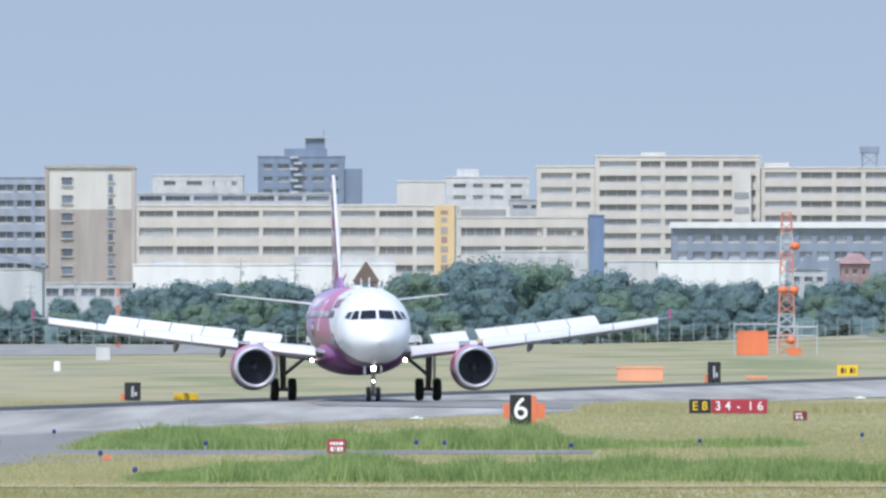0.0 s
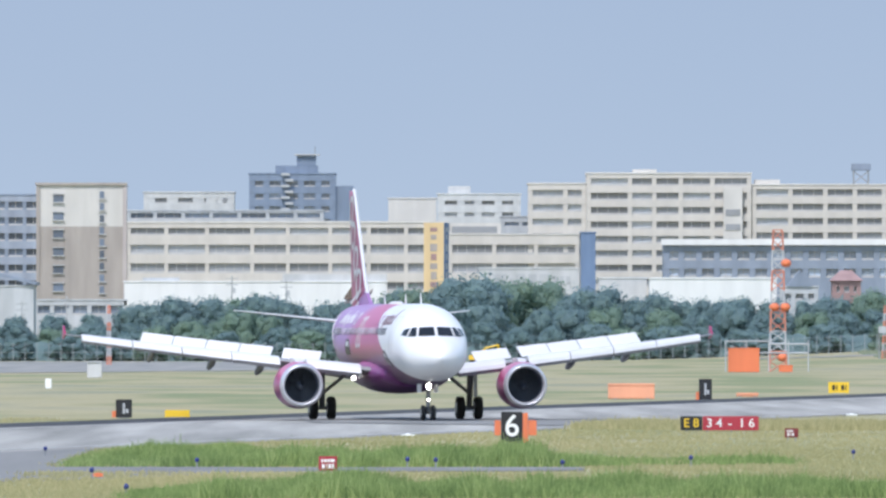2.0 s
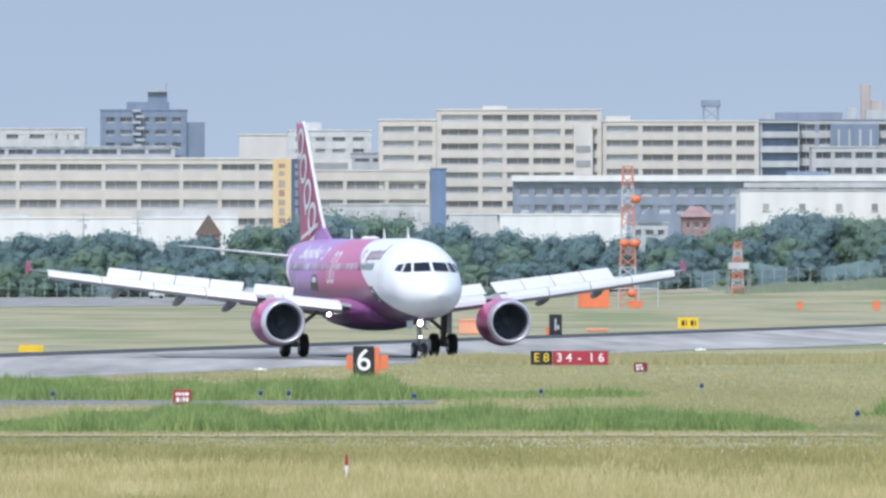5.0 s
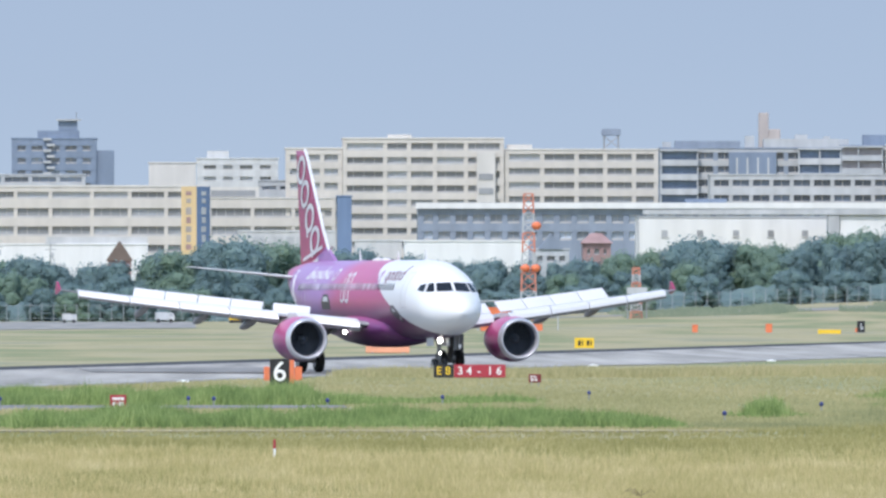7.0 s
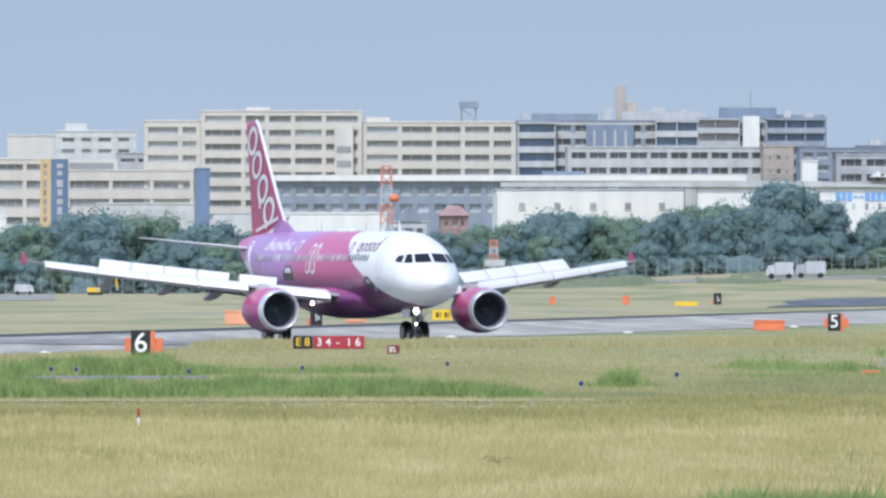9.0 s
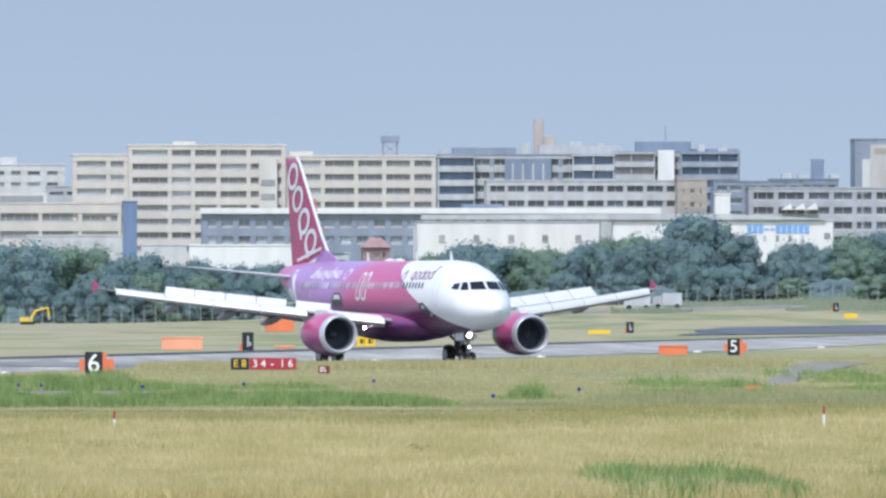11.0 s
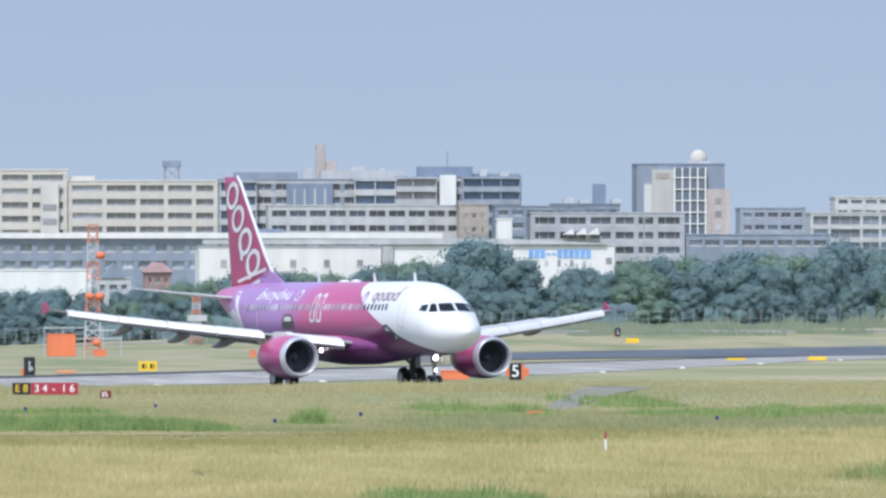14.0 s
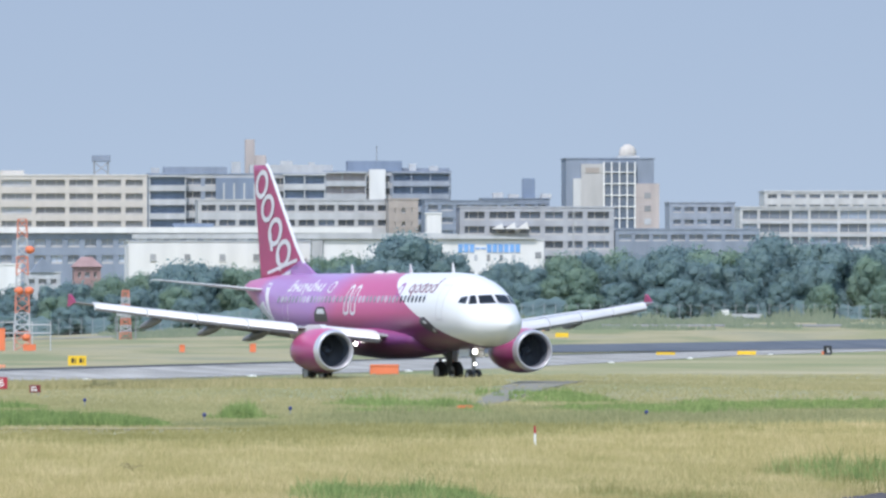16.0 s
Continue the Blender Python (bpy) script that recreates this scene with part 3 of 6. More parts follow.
    part("parapet_board", bm, M["palegrey"], e)
    part("door_tower", boxed(-1.9, -0.1, -0.4, 3, -1, 17.0, bevel=0.05), M["grey"], e)
    for i in range(6):
        part("window", boxed(20.4 + i * 2.05, 20.9 + i * 2.05, -0.09, -0.004, 13.2, 14.2), M["pane"], e)
    for i in range(5):
        part("lower_window", boxed(23.4 + i * 2.5, 24.2 + i * 2.5, -0.09, -0.004, 10.6, 11.5), M["pane"], e)
    part("end_window", boxed(34.4, 35.4, -0.09, -0.004, 13.6, 14.6), M["pane"], e)
    # blue lettering that cannot be read: bars of its size
    x = 21.9
    for i in range(11):
        h = 1.3 if i not in (3, 4) else 0.25
        bm = bmesh.new()
        box(bm, x, x + 0.72, -0.12, -0.006, 15.2 - h / 2, 15.2 + h / 2)
        if h > 1:
            box(bm, x - 0.05, x + 0.77, -0.13, -0.121, 15.75, 15.9)
        part("lettering_bar", bm, M["sky_blue"], e, "blue painted lettering bar")
        x += 0.93
    # grey balcony blocks
    e = facade("grey_apartments", "blue-grey apartment blocks with long balconies", 89.3, 124.2, 2800, 32.2, rows_of(30.6, 2.6, 5, 1.55), [89.3, 93, 96, 100, 103.5, 107, 110, 113.5, 117, 120.5, 124.2], M["greyblue"], M["pane_deep"], beam=M["grey"], pillar=0.9)
    rooftop(e, 3, 15.5, 1, 32.2, 1.4, M["greyblue"])
    rooftop(e, 20, 34.4, 1, 32.2, 1.8, M["grey"])
    for x, h, w in ((0.6, 1.2, 1.6), (16.4, 2.4, 1.8), (26, 2.6, 2.4), (31.5, 2.3, 1.2)):
        part("roof_unit", boxed(x, x + w, 2, 4, 32.2, 32.2 + h), M["palegrey"], e)
    part("vertical_fin_panel", boxed(13.2, 22.3, -0.9, -0.02, 25.5, 31.4), M["slate"], e)
    for i in range(4):
        part("light_strip", boxed(14.6 + i * 2.0, 14.95 + i * 2.0, -1.0, -0.905, 26.0, 30.4), M["palegrey"], e)
    def balcony_wing(e, x0, x1, low, top, levels, wall, board):
        """A proud wing: dark recesses with pale balcony boards, side fins and a roof slab."""
        step = (top - low) / levels
        wing = part("balcony_wing", boxed(x0, x1, -1.0, -0.02, low, top), wall, e, "wing with recessed balconies")
        for k in range(levels):
            z = low + k * step
            part("balcony_board", boxed(x0 - 0.1, x1 + 0.1, -1.9, -1.75, z, z + step * 0.42), board, wing)
            part("balcony_floor", boxed(x0, x1, -1.74, -1.02, z, z + 0.16), board, wing)
        n = max(1, int((x1 - x0) / 3.6))
        for k in range(n + 1):
            x = x0 + (x1 - x0) * k / n
            part("balcony_fin", boxed(x - 0.12, x + 0.12, -1.72, -1.02, low + 0.2, top), board, wing)
        part("wing_roof", boxed(x0 - 0.2, x1 + 0.2, -2.0, -0.02, top + 0.004, top + 0.3), board, wing)

    balcony_wing(e, 0.2, 7.2, 20.5, 31.6, 4, M["slate"], M["palegrey"])
    balcony_wing(e, 26.6, 34.6, 20.5, 31.9, 4, M["slate"], M["palegrey"])
    e = facade("grey_apartments", "grey apartment blocks with terraces and a taller rear", 124.6, 151.3, 2850, 33.2, rows_of(31.6, 2.5, 5, 1.45), 9, M["greyblue"], M["pane_deep"], beam=M["palegrey"])
    rooftop(e, 6, 17.0, 1, 33.2, 2.1, M["slate"])
    part("rear_block", boxed(16, 26.6, 4, 12, 33.2, 33.9), M["greyblue"], e)
    for x, h, w in ((1.0, 1.3, 2.2), (18.5, 1.6, 1.4), (22.5, 1.1, 1.8)):
        part("roof_unit", boxed(x, x + w, 2, 4, 33.2, 33.2 + h), M["palegrey"], e)
    bm = bmesh.new()
    rod(bm, (12, 3, 35.2), (12, 3, 38.4), 0.09)
    part("mast", bm, M["steel"], e)
    balcony_wing(e, 0.3, 9.6, 22.5, 32.8, 4, M["pinkish"], M["palegrey"])
    balcony_wing(e, 15.0, 26.3, 22.5, 32.8, 4, M["slate"], M["dim_blue"])
    part("white_stair", boxed(10.3, 13.6, -1.5, -0.02, 26, 33.6, bevel=0.1), M["white"], e)
    t = thing("roof_tower", "slim beige rooftop tower with stepped sides", "roof tower", (110.2, 2850, 31.0))
    part("tower", boxed(0, 1.9, 0, 3, -32, 8.6, bevel=0.1), M["pinkish"], t)
    part("lower_step", boxed(1.9, 4.2, 0.2, 3, -32, 5.4, bevel=0.1), M["pinkish"], t)
    part("step", boxed(4.2, 6.2, 0.4, 3, -32, 3.4, bevel=0.1), M["palegrey"], t)
    facade("beige_offices", "long beige two-storey block with ribbon windows", 92, 131.9, 2600, 25.5, [(23.9, 1.4), (21.2, 1.4)], 11, M["grey"], M["pane_deep"], beam=M["palegrey"])
    e = facade("brown_block", "small beige block with square windows", 126.5, 131.9, 2590, 25.6, [(23.5, 1.0), (21.0, 1.0)], 3, M["brown"], pillar=1.1)
    facade("white_kiosk", "small white stepped block", 131.9, 134.6, 2560, 22.8, [], 1, M["white"], depth=6)
    # skyline to the far side
    e = facade("window_block", "grey office block with tall window grid", 140.0, 168.3, 2600, 24.2, rows_of(22.6, 2.7, 4, 1.6), [140, 145, 150.6, 155.2, 159.4, 163, 168.3], M["dim_grey"], M["pane_deep"], pillar=0.9)
    bm = bmesh.new()
    for i in range(3):
        loft(bm, [[(5.8 + i * 2.3, y, 20.2), (8.0 + i * 2.3, y, 20.2), (7.6 + i * 2.3, y, 21.2 + 0.15 * i)] for y in (-2.4, -0.1)])
    part("white_gable", bm, M["white"], e)
    facade("far_flats", "distant grey flats in the haze", 142.6, 160, 2780, 26.8, rows_of(25.4, 2.5, 3, 1.2), 6, M["greyblue"], M["pane_blue"])
    e = facade("far_flats", "distant grey flats with a dark roof tower", 160.4, 174, 2900, 28.2, rows_of(26.4, 2.5, 3, 1.2), 5, M["greyblue"], M["pane_blue"])
    part("roof_tower", boxed(8.2, 10.7, 1, 4, 28.2, 32.3, bevel=0.1), M["slate"], e)
    for x, h in ((2.2, 1.2), (5.4, 0.9), (12, 1.0)):
        rooftop(e, x, x + 2, 1, 28.2, h, M["offwhite"])
    # hotel with dome
    e = facade("hotel", "beige high-rise hotel with glazed middle and a dome", 174.4, 192.0, 2850, 35.8, [], 1, M["greyblue"], depth=16)
    part("beige_front", boxed(3.0, 7.5, -1.2, -0.02, -1, 34.7), M["shade"], e)
    part("beige_step", boxed(1.4, 3.0, -0.8, -0.02, -1, 31.8), M["offwhite"], e)
    part("sign_window", boxed(3.8, 6.6, -1.3, -1.205, 32.9, 34.0), M["brown"], e)
    part("glazed_front", boxed(7.5, 13.8, -0.9, -0.02, -1, 35.0), M["pane_deep"], e)
    for i in range(5):
        part("mullion", boxed(7.4 + i * 1.55, 7.62 + i * 1.55, -1.3, -0.905, 0, 35.1), M["sign_white"], e)
    for i in range(6):
        part("floor_band", boxed(7.4, 13.9, -1.2, -0.905, 33.0 - i * 2.3, 33.16 - i * 2.3), M["sign_white"], e)
    part("pink_wing", boxed(13.8, 18.6, -1.0, -0.02, -1, 30.8), M["pinkish"], e)
    for i in range(3):
        part("wing_window", boxed(15.6, 16.9, -1.1, -1.005, 27.8 - i * 2.6, 29.0 - i * 2.6), M["pane"], e)
    bm = bmesh.new()
    bmesh.ops.create_uvsphere(bm, u_segments=20, v_segments=12, radius=1.75)
    for v in bm.verts:
        v.co = Vector((12.6 + v.co.x, 4 + v.co.y, 36.9 + v.co.z * 1.05))
    part("dome", bm, M["cream"], e, "round beige roof dome", True)
    part("dome_base", boxed(10.4, 14.8, 2, 6, 35.9, 36.4), M["palegrey"], e)
    facade("row_flats", "long row of grey flats with white framed balconies", 195.0, 225, 2650, 24.6, rows_of(23.0, 2.45, 5, 2.0), [195, 198.5, 204.5, 208, 213.5, 219, 225], M["offwhite"], M["pane_blue"], beam=M["palegrey"], pillar=0.5)
    facade("row_flats", "pale upper flats with small windows", 203.2, 228, 2700, 28.0, [(27.0, 0.9), (25.0, 0.9)], 9, M["offwhite"], M["pane_blue"])
    facade("far_block", "low grey block in the haze", 186.5, 199, 2720, 26.0, rows_of(24.6, 2.4, 3, 1.1), 5, M["dim_blue"], M["pane_blue"])
    facade("far_block", "low dark block with a flat roof", 168.5, 195, 2600, 20.2, [(18.6, 1.2)], 8, M["greyblue"], M["pane_blue"])


build_city()


def build_advert_tower():
    """A slowly turning four-sided advertising tower; only bars stand in for its lettering."""
    t = thing("advertising_tower", "tall turning advertising tower with yellow and blue faces", "advertising sign", (0.3, 2560, 9))
    part("core", boxed(-1.7, 1.7, -1.7, 1.7, 0, 14.0), M["steel"], t)
    bm = bmesh.new()
    rod(bm, (0, 0, -9.2), (0, 0, 0.1), 0.6, n=16)
    part("pole", bm, M["steel"], t)
    part("yellow_face", boxed(-1.75, 1.75, -1.85, -1.705, 2.2, 14.1), M["gold"], t, "golden yellow board")
    part("blue_face", boxed(1.705, 1.85, -1.75, 1.75, 2.2, 14.1), M["blue"], t, "blue board")
    part("rear_face", boxed(-1.75, 1.75, 1.705, 1.85, 2.2, 14.1), M["gold"], t)
    for i, (z, h) in enumerate(((12.9, 0.7), (11.6, 0.8), (9.8, 1.3), (8.2, 1.1), (6.6, 1.0), (5.0, 1.3), (3.5, 0.9))):
        a = 0.5 if i % 2 else 0.62
        part("lettering_bar", boxed(-a, a, -1.9, -1.855, z - h / 2, z + h / 2), M["brown"] if i % 3 else M["brick"], t)
        part("lettering_bar", boxed(1.855, 1.9, -a, a, z - h / 2, z + h / 2), M["offwhite"], t)
    return t


ADVERT = build_advert_tower()


# ---- trees ----
def tree_kind(seed, height, spread, leaf):
    rnd = random.Random(seed)
    t = thing("tree", "broad-leaved tree with a dense dark green crown", "tree", group="tree belt")
    bm = bmesh.new()
    rod(bm, (0, 0, 0), (0.15, 0, height * 0.4), 0.22, 0.15, 8)
    blobs = []
    for i in range(24):
        a = i * 2.4 + rnd.uniform(-0.5, 0.5)
        z = height * (0.14 + 0.72 * (i + rnd.uniform(0, 1)) / 24)
        r = spread * rnd.uniform(0.3, 0.8) * (1.0 - 0.6 * max(0, z / height - 0.45) * 1.8)
        c = Vector((math.cos(a) * r, math.sin(a) * r, z))
        blobs.append((c, spread * rnd.uniform(0.26, 0.44)))
        rod(bm, (0.1, 0, height * rnd.uniform(0.2, 0.4)), c * 0.85 + Vector((0, 0, height * 0.06)), 0.09, 0.03, 6)
    part("trunk", bm, M["bark"], t)
    verts, faces = [], []
    for c, r in blobs:
        # a dense inner mass of foliage
        core = bmesh.new()
        bmesh.ops.create_icosphere(core, subdivisions=2, radius=r * 0.8)
        i0 = len(verts)
        for v in core.verts:
            k = 1 + 0.36 * noise.noise(v.co * 1.1 + c)
            verts.append(c + Vector((v.co.x * k, v.co.y * k, v.co.z * k * 0.9)))
        faces += [tuple(i0 + v.index for v in f.verts) for f in core.faces]
        core.free()
        for k in range(380):
            d = Vector((rnd.gauss(0, 1), rnd.gauss(0, 1), rnd.gauss(0, 0.9))).normalized()
            p = c + d * r * (1 + 0.42 * noise.noise(d * 1.6 + c)) * rnd.uniform(0.7, 1.1)
            if p.z < 0.15:
                continue
            s = rnd.uniform(0.13, 0.3)
            u = Vector((rnd.uniform(-1, 1), rnd.uniform(-1, 1), rnd.uniform(-1, 1))).normalized()
            n = (d + u * 0.55).normalized()
            a1 = n.orthogonal().normalized()
            a1 = (Matrix.Rotation(rnd.uniform(0, 6.28), 3, n) @ a1)
            a2 = n.cross(a1)
            i0 = len(verts)
            verts += [p - a1 * s, p + a2 * s * 0.65, p + a1 * s, p - a2 * s * 0.65]
            faces.append((i0, i0 + 1, i0 + 2, i0 + 3))
    me = bpy.data.meshes.new("crown")
    me.from_pydata([tuple(v) for v in verts], [], faces)
    me.materials.append(leaf)
    cr = new("crown", me)
    cr.parent = t
    return t


def crown_top(x):
    """Height of the tree belt above the sea level of the plan, along x."""
    pts = ((-90, 6.5), (-62, 6.8), (-48, 7.6), (-42, 8.6), (-40, 10.2), (-36, 8.0), (-30, 9.0), (-24, 9.8), (-19, 8.4), (-12, 8.5), (-6, 10.6), (2, 10.9), (10, 11.2), (20, 10.6), (30, 10.2),
           (37, 9.4), (50, 9.4), (60, 10.0), (68, 10.2), (74, 12.2), (79, 12.6), (82, 11.6), (90, 13.0), (98, 13.8), (102, 14.6), (106, 16.2), (113, 15.2), (118, 12.8), (126, 12.6), (132, 12.8), (137, 15.2), (146, 16.2),
           (156, 15.6), (164, 16.0), (172, 16.2), (184, 15.6), (200, 15.5), (240, 15))
    for (a, za), (b, zb) in zip(pts, pts[1:]):
        if a <= x <= b:
            return za + (zb - za) * (x - a) / (b - a)
    return 10


def build_trees():
    rnd = random.Random(5)
    kinds = [tree_kind(10 + i, 10.0, 4.6 + 0.6 * (i % 3), M["leaf2"] if i in (2, 4) else M["leaf"]) for i in range(6)]
    used = set()
    x = -88.0
    while x < 236:
        for row, (y, k) in enumerate(((2190, 1.0), (2170, 0.74), (2146, 0.5))):
            xx = x + rnd.uniform(-1.2, 1.2) + row * 1.1
            yy = y + rnd.uniform(-7, 7)
            base = land(xx, yy) - 0.1
            top = crown_top(xx) * (k if row else 1.0) * rnd.uniform(0.84, 1.04) + (0.3 * base if row else 0)
            h = max(2.2, top - base)
            if row and rnd.random() < 0.15:
                continue
            i = rnd.randrange(6)
            s = h / 9.4
            w = max(0.62, s * rnd.uniform(0.85, 1.1))
            m = pose(xx, yy, base, 0, 0, rnd.uniform(0, 360)) @ Matrix.Diagonal((w, w, s, 1))
            if i not in used:
                used.add(i)
                kinds[i].matrix_basis = m
            else:
                src = kinds[i]
                keep = src.scale.copy()
                src.scale = (1, 1, 1)
                copy_thing(src, m)
                src.scale = keep
        x += rnd.uniform(3.6, 5.4)
    # lumpy undergrowth that closes the foot of the belt, with leaves standing off it
    verts, faces = [], []
    cols, rise = 620, 9

    def bush(u, v):
        x = -92 + 330 * u
        lump = noise.noise((x * 0.23, v * 2.2, 1)) + 0.5 * noise.noise((x * 0.8, v * 5, 4))
        y = 2152 + 6 * v - 1.2 * lump
        top = 2.5 + 1.4 * noise.noise((x * 0.11, 0, 8)) + 0.7 * noise.noise((x * 0.5, 0, 2))
        return Vector((x + 0.3 * lump, y, land(x, y) - 0.1 + top * math.sin(v * 1.5) + 0.25 * lump))

    for i in range(cols + 1):
        for j in range(rise + 1):
            verts.append(bush(i / cols, j / rise))
    for i in range(cols):
        for j in range(rise):
            k = i * (rise + 1) + j
            faces.append((k, k + rise + 1, k + rise + 2, k + 1))
    for i in range(42000):
        c = bush(rnd.random(), rnd.random() ** 0.8) + Vector((0, -0.15, 0.1))
        s = rnd.uniform(0.14, 0.32)
        a = rnd.uniform(-0.7, 0.7)
        u, v = Vector((math.cos(a), math.sin(a) * 0.6, math.sin(a) * 0.5)) * s, Vector((rnd.uniform(-0.4, 0.4), 0.55, 0.8)) * s * 0.7
        i0 = len(verts)
        verts += [c - u, c - v, c + u, c + v]
        faces.append((i0, i0 + 1, i0 + 2, i0 + 3))
    me = bpy.data.meshes.new("undergrowth")
    me.from_pydata([tuple(v) for v in verts], [], faces)
    me.materials.append(M["leaf"])
    tagged(new("undergrowth", me), "dark green shrubs at the foot of the trees", "shrubs", kind="stuff")


build_trees()


# ---- airliner ----
def livery():
    """White nose, magenta body that turns to lavender towards the tail and to deep purple below, darkened there with
    painted shade too, a pale band before the tail.
    """
    m, t, b = nodes("shaded_airliner_paint", 0.36)
    b.inputs["Coat Weight"].default_value, b.inputs["Coat Roughness"].default_value = 0.22, 0.2
    sep = t.nodes.new("ShaderNodeSeparateXYZ")
    t.links.new(coords(t), sep.inputs[0])
    x, z = sep.outputs[0], sep.outputs[2]
    u = math_node(t, "SUBTRACT", z, 2.0)
    edge = math_node(t, "ADD", math_node(t, "SUBTRACT", math_node(t, "MULTIPLY", math_node(t, "MULTIPLY", u, u), 0.3), math_node(t, "MULTIPLY", u, 3.95)), -2.5)
    is_white = math_node(t, "GREATER_THAN", x, edge)
    slant = math_node(t, "SUBTRACT", math_node(t, "MULTIPLY", z, 0.9), 4.0)
    along = math_node(t, "DIVIDE", math_node(t, "SUBTRACT", slant, x), 38.0, True)
    body = ramp(t, along, [(0.12, (0.44, 0.055, 0.175)), (0.5, (0.53, 0.085, 0.22)), (0.545, (0.47, 0.13, 0.32)), (0.6, (0.39, 0.2, 0.46)), (0.84, (0.37, 0.19, 0.43)), (0.88, (0.5, 0.09, 0.26)), (1.0, (0.47, 0.07, 0.2))])
    # purple lower livery, with the shade under the body multiplied in
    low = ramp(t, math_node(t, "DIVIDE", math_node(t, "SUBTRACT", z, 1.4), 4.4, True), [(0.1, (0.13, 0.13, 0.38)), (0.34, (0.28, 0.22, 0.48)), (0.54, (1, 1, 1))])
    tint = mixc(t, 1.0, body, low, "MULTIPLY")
    dirt = noise_tex(t, 0.7, 5, coords(t))
    tint = mixc(t, math_node(t, "MULTIPLY", dirt, 0.16), tint, (0.2, 0.08, 0.14))
    white = mixc(t, math_node(t, "MULTIPLY", dirt, 0.14), (0.72, 0.72, 0.73), (0.58, 0.575, 0.58))
    t.links.new(mixc(t, is_white, tint, white), b.inputs["Base Color"])
    return m


def cowl_paint():
    m, t, b = nodes("cowl_paint", 0.28)
    sep = t.nodes.new("ShaderNodeSeparateXYZ")
    t.links.new(coords(t), sep.inputs[0])
    # magenta to purple by height, the underside's shade put into the colour
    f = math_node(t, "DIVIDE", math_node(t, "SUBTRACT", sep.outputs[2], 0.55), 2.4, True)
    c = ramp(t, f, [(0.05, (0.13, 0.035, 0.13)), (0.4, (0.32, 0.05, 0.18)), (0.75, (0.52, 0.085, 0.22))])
    dirt = noise_tex(t, 1.2, 5, coords(t))
    t.links.new(mixc(t, math_node(t, "MULTIPLY", dirt, 0.2), c, (0.2, 0.08, 0.14)), b.inputs["Base Color"])
    return m


def belly_paint():
    m, t, b = nodes("belly_paint", 0.42)
    sep = t.nodes.new("ShaderNodeSeparateXYZ")
    t.links.new(coords(t), sep.inputs[0])
    # purple paint; bright upper bulge and shaded bottom are part of the ramp
    f = math_node(t, "DIVIDE", math_node(t, "SUBTRACT", sep.outputs[2], 1.3), 2.0, True)
    c = ramp(t, f, [(0.1, (0.1, 0.03, 0.13)), (0.55, (0.17, 0.035, 0.15)), (0.9, (0.42, 0.075, 0.21))])
    dirt = noise_tex(t, 0.9, 5, coords(t))
    t.links.new(mixc(t, math_node(t, "MULTIPLY", dirt, 0.25), c, (0.12, 0.06, 0.12)), b.inputs["Base Color"])
    return m


P = dict(
    belly=belly_paint(),
    skin=livery(),
    white=worn("white_wing_paint", (0.62, 0.62, 0.63), 0.38, 0.07, streak=False),
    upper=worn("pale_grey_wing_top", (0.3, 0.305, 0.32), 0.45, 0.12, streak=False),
    # grey paint taken darker to carry the shade below the wing
    grey=worn("shaded_grey_underside", (0.2, 0.2, 0.215), 0.5, 0.12, streak=False),
    fin=worn("crimson_magenta_fin_paint", (0.35, 0.04, 0.125), 0.32, 0.08, streak=False),
    purple=worn("purple_paint", (0.3, 0.06, 0.26), 0.32, 0.08, streak=False),
    lip=worn("polished_intake_lip", (0.6, 0.6, 0.64), 0.36, 0.06, metal=0.5, streak=False),
    duct=worn("dark_intake_lining", (0.12, 0.14, 0.18), 0.5, 0.2, streak=False),
    blade=worn("titanium_fan_blade", (0.2, 0.225, 0.27), 0.4, 0.15, metal=0.6, streak=False),
    tyre=worn("black_tyre_rubber", (0.022, 0.022, 0.024), 0.8, 0.3, streak=False),
    rim=worn("grey_wheel_rim", (0.4, 0.4, 0.4), 0.4, 0.1, metal=0.5, streak=False),
    gear=worn("grey_gear_steel", (0.17, 0.175, 0.185), 0.45, 0.2, metal=0.3, streak=False),
    glass=glass("cockpit_glass", (0.02, 0.023, 0.028), 0.08),
    cabin=glass("cabin_window_glass", (0.06, 0.06, 0.07), 0.15),
    # cabin glass with the sky's reflection painted in as a pale colour
    sky_sheen=glass("cabin_window_sky_sheen", (0.42, 0.4, 0.44), 0.2),
    cowl=cowl_paint(),
    seam=worn("door_seam_grey", (0.5, 0.48, 0.5), 0.4, 0.1, streak=False),
    lamp=glow("landing_light", (1.0, 0.97, 0.9), 9.0),
    mark=worn("dull_plum_lettering", (0.22, 0.09, 0.13), 0.4, 0.1, streak=False),
    dark=worn("charcoal_decal", (0.06, 0.055, 0.06), 0.4, 0.2, streak=False),
)

TOP = ((0, 3.2), (-0.12, 3.46), (-0.4, 3.72), (-0.9, 4.0), (-1.5, 4.2), (-1.9, 4.33), (-2.5, 4.77), (-3.2, 5.2), (-4.2, 5.58), (-5.4, 5.82), (-7, 5.9), (-29, 5.9), (-32, 5.86), (-34.5, 5.72), (-36.4, 5.55), (-37.5, 5.3))
BOT = ((0, 3.1), (-0.12, 2.86), (-0.4, 2.6), (-0.9, 2.33), (-1.6, 2.13), (-2.7, 1.95), (-4.3, 1.82), (-6, 1.76), (-24.5, 1.76), (-27, 1.95), (-29.5, 2.45), (-32, 3.2), (-34.5, 4.05), (-36.4, 4.72), (-37.5, 5.08))
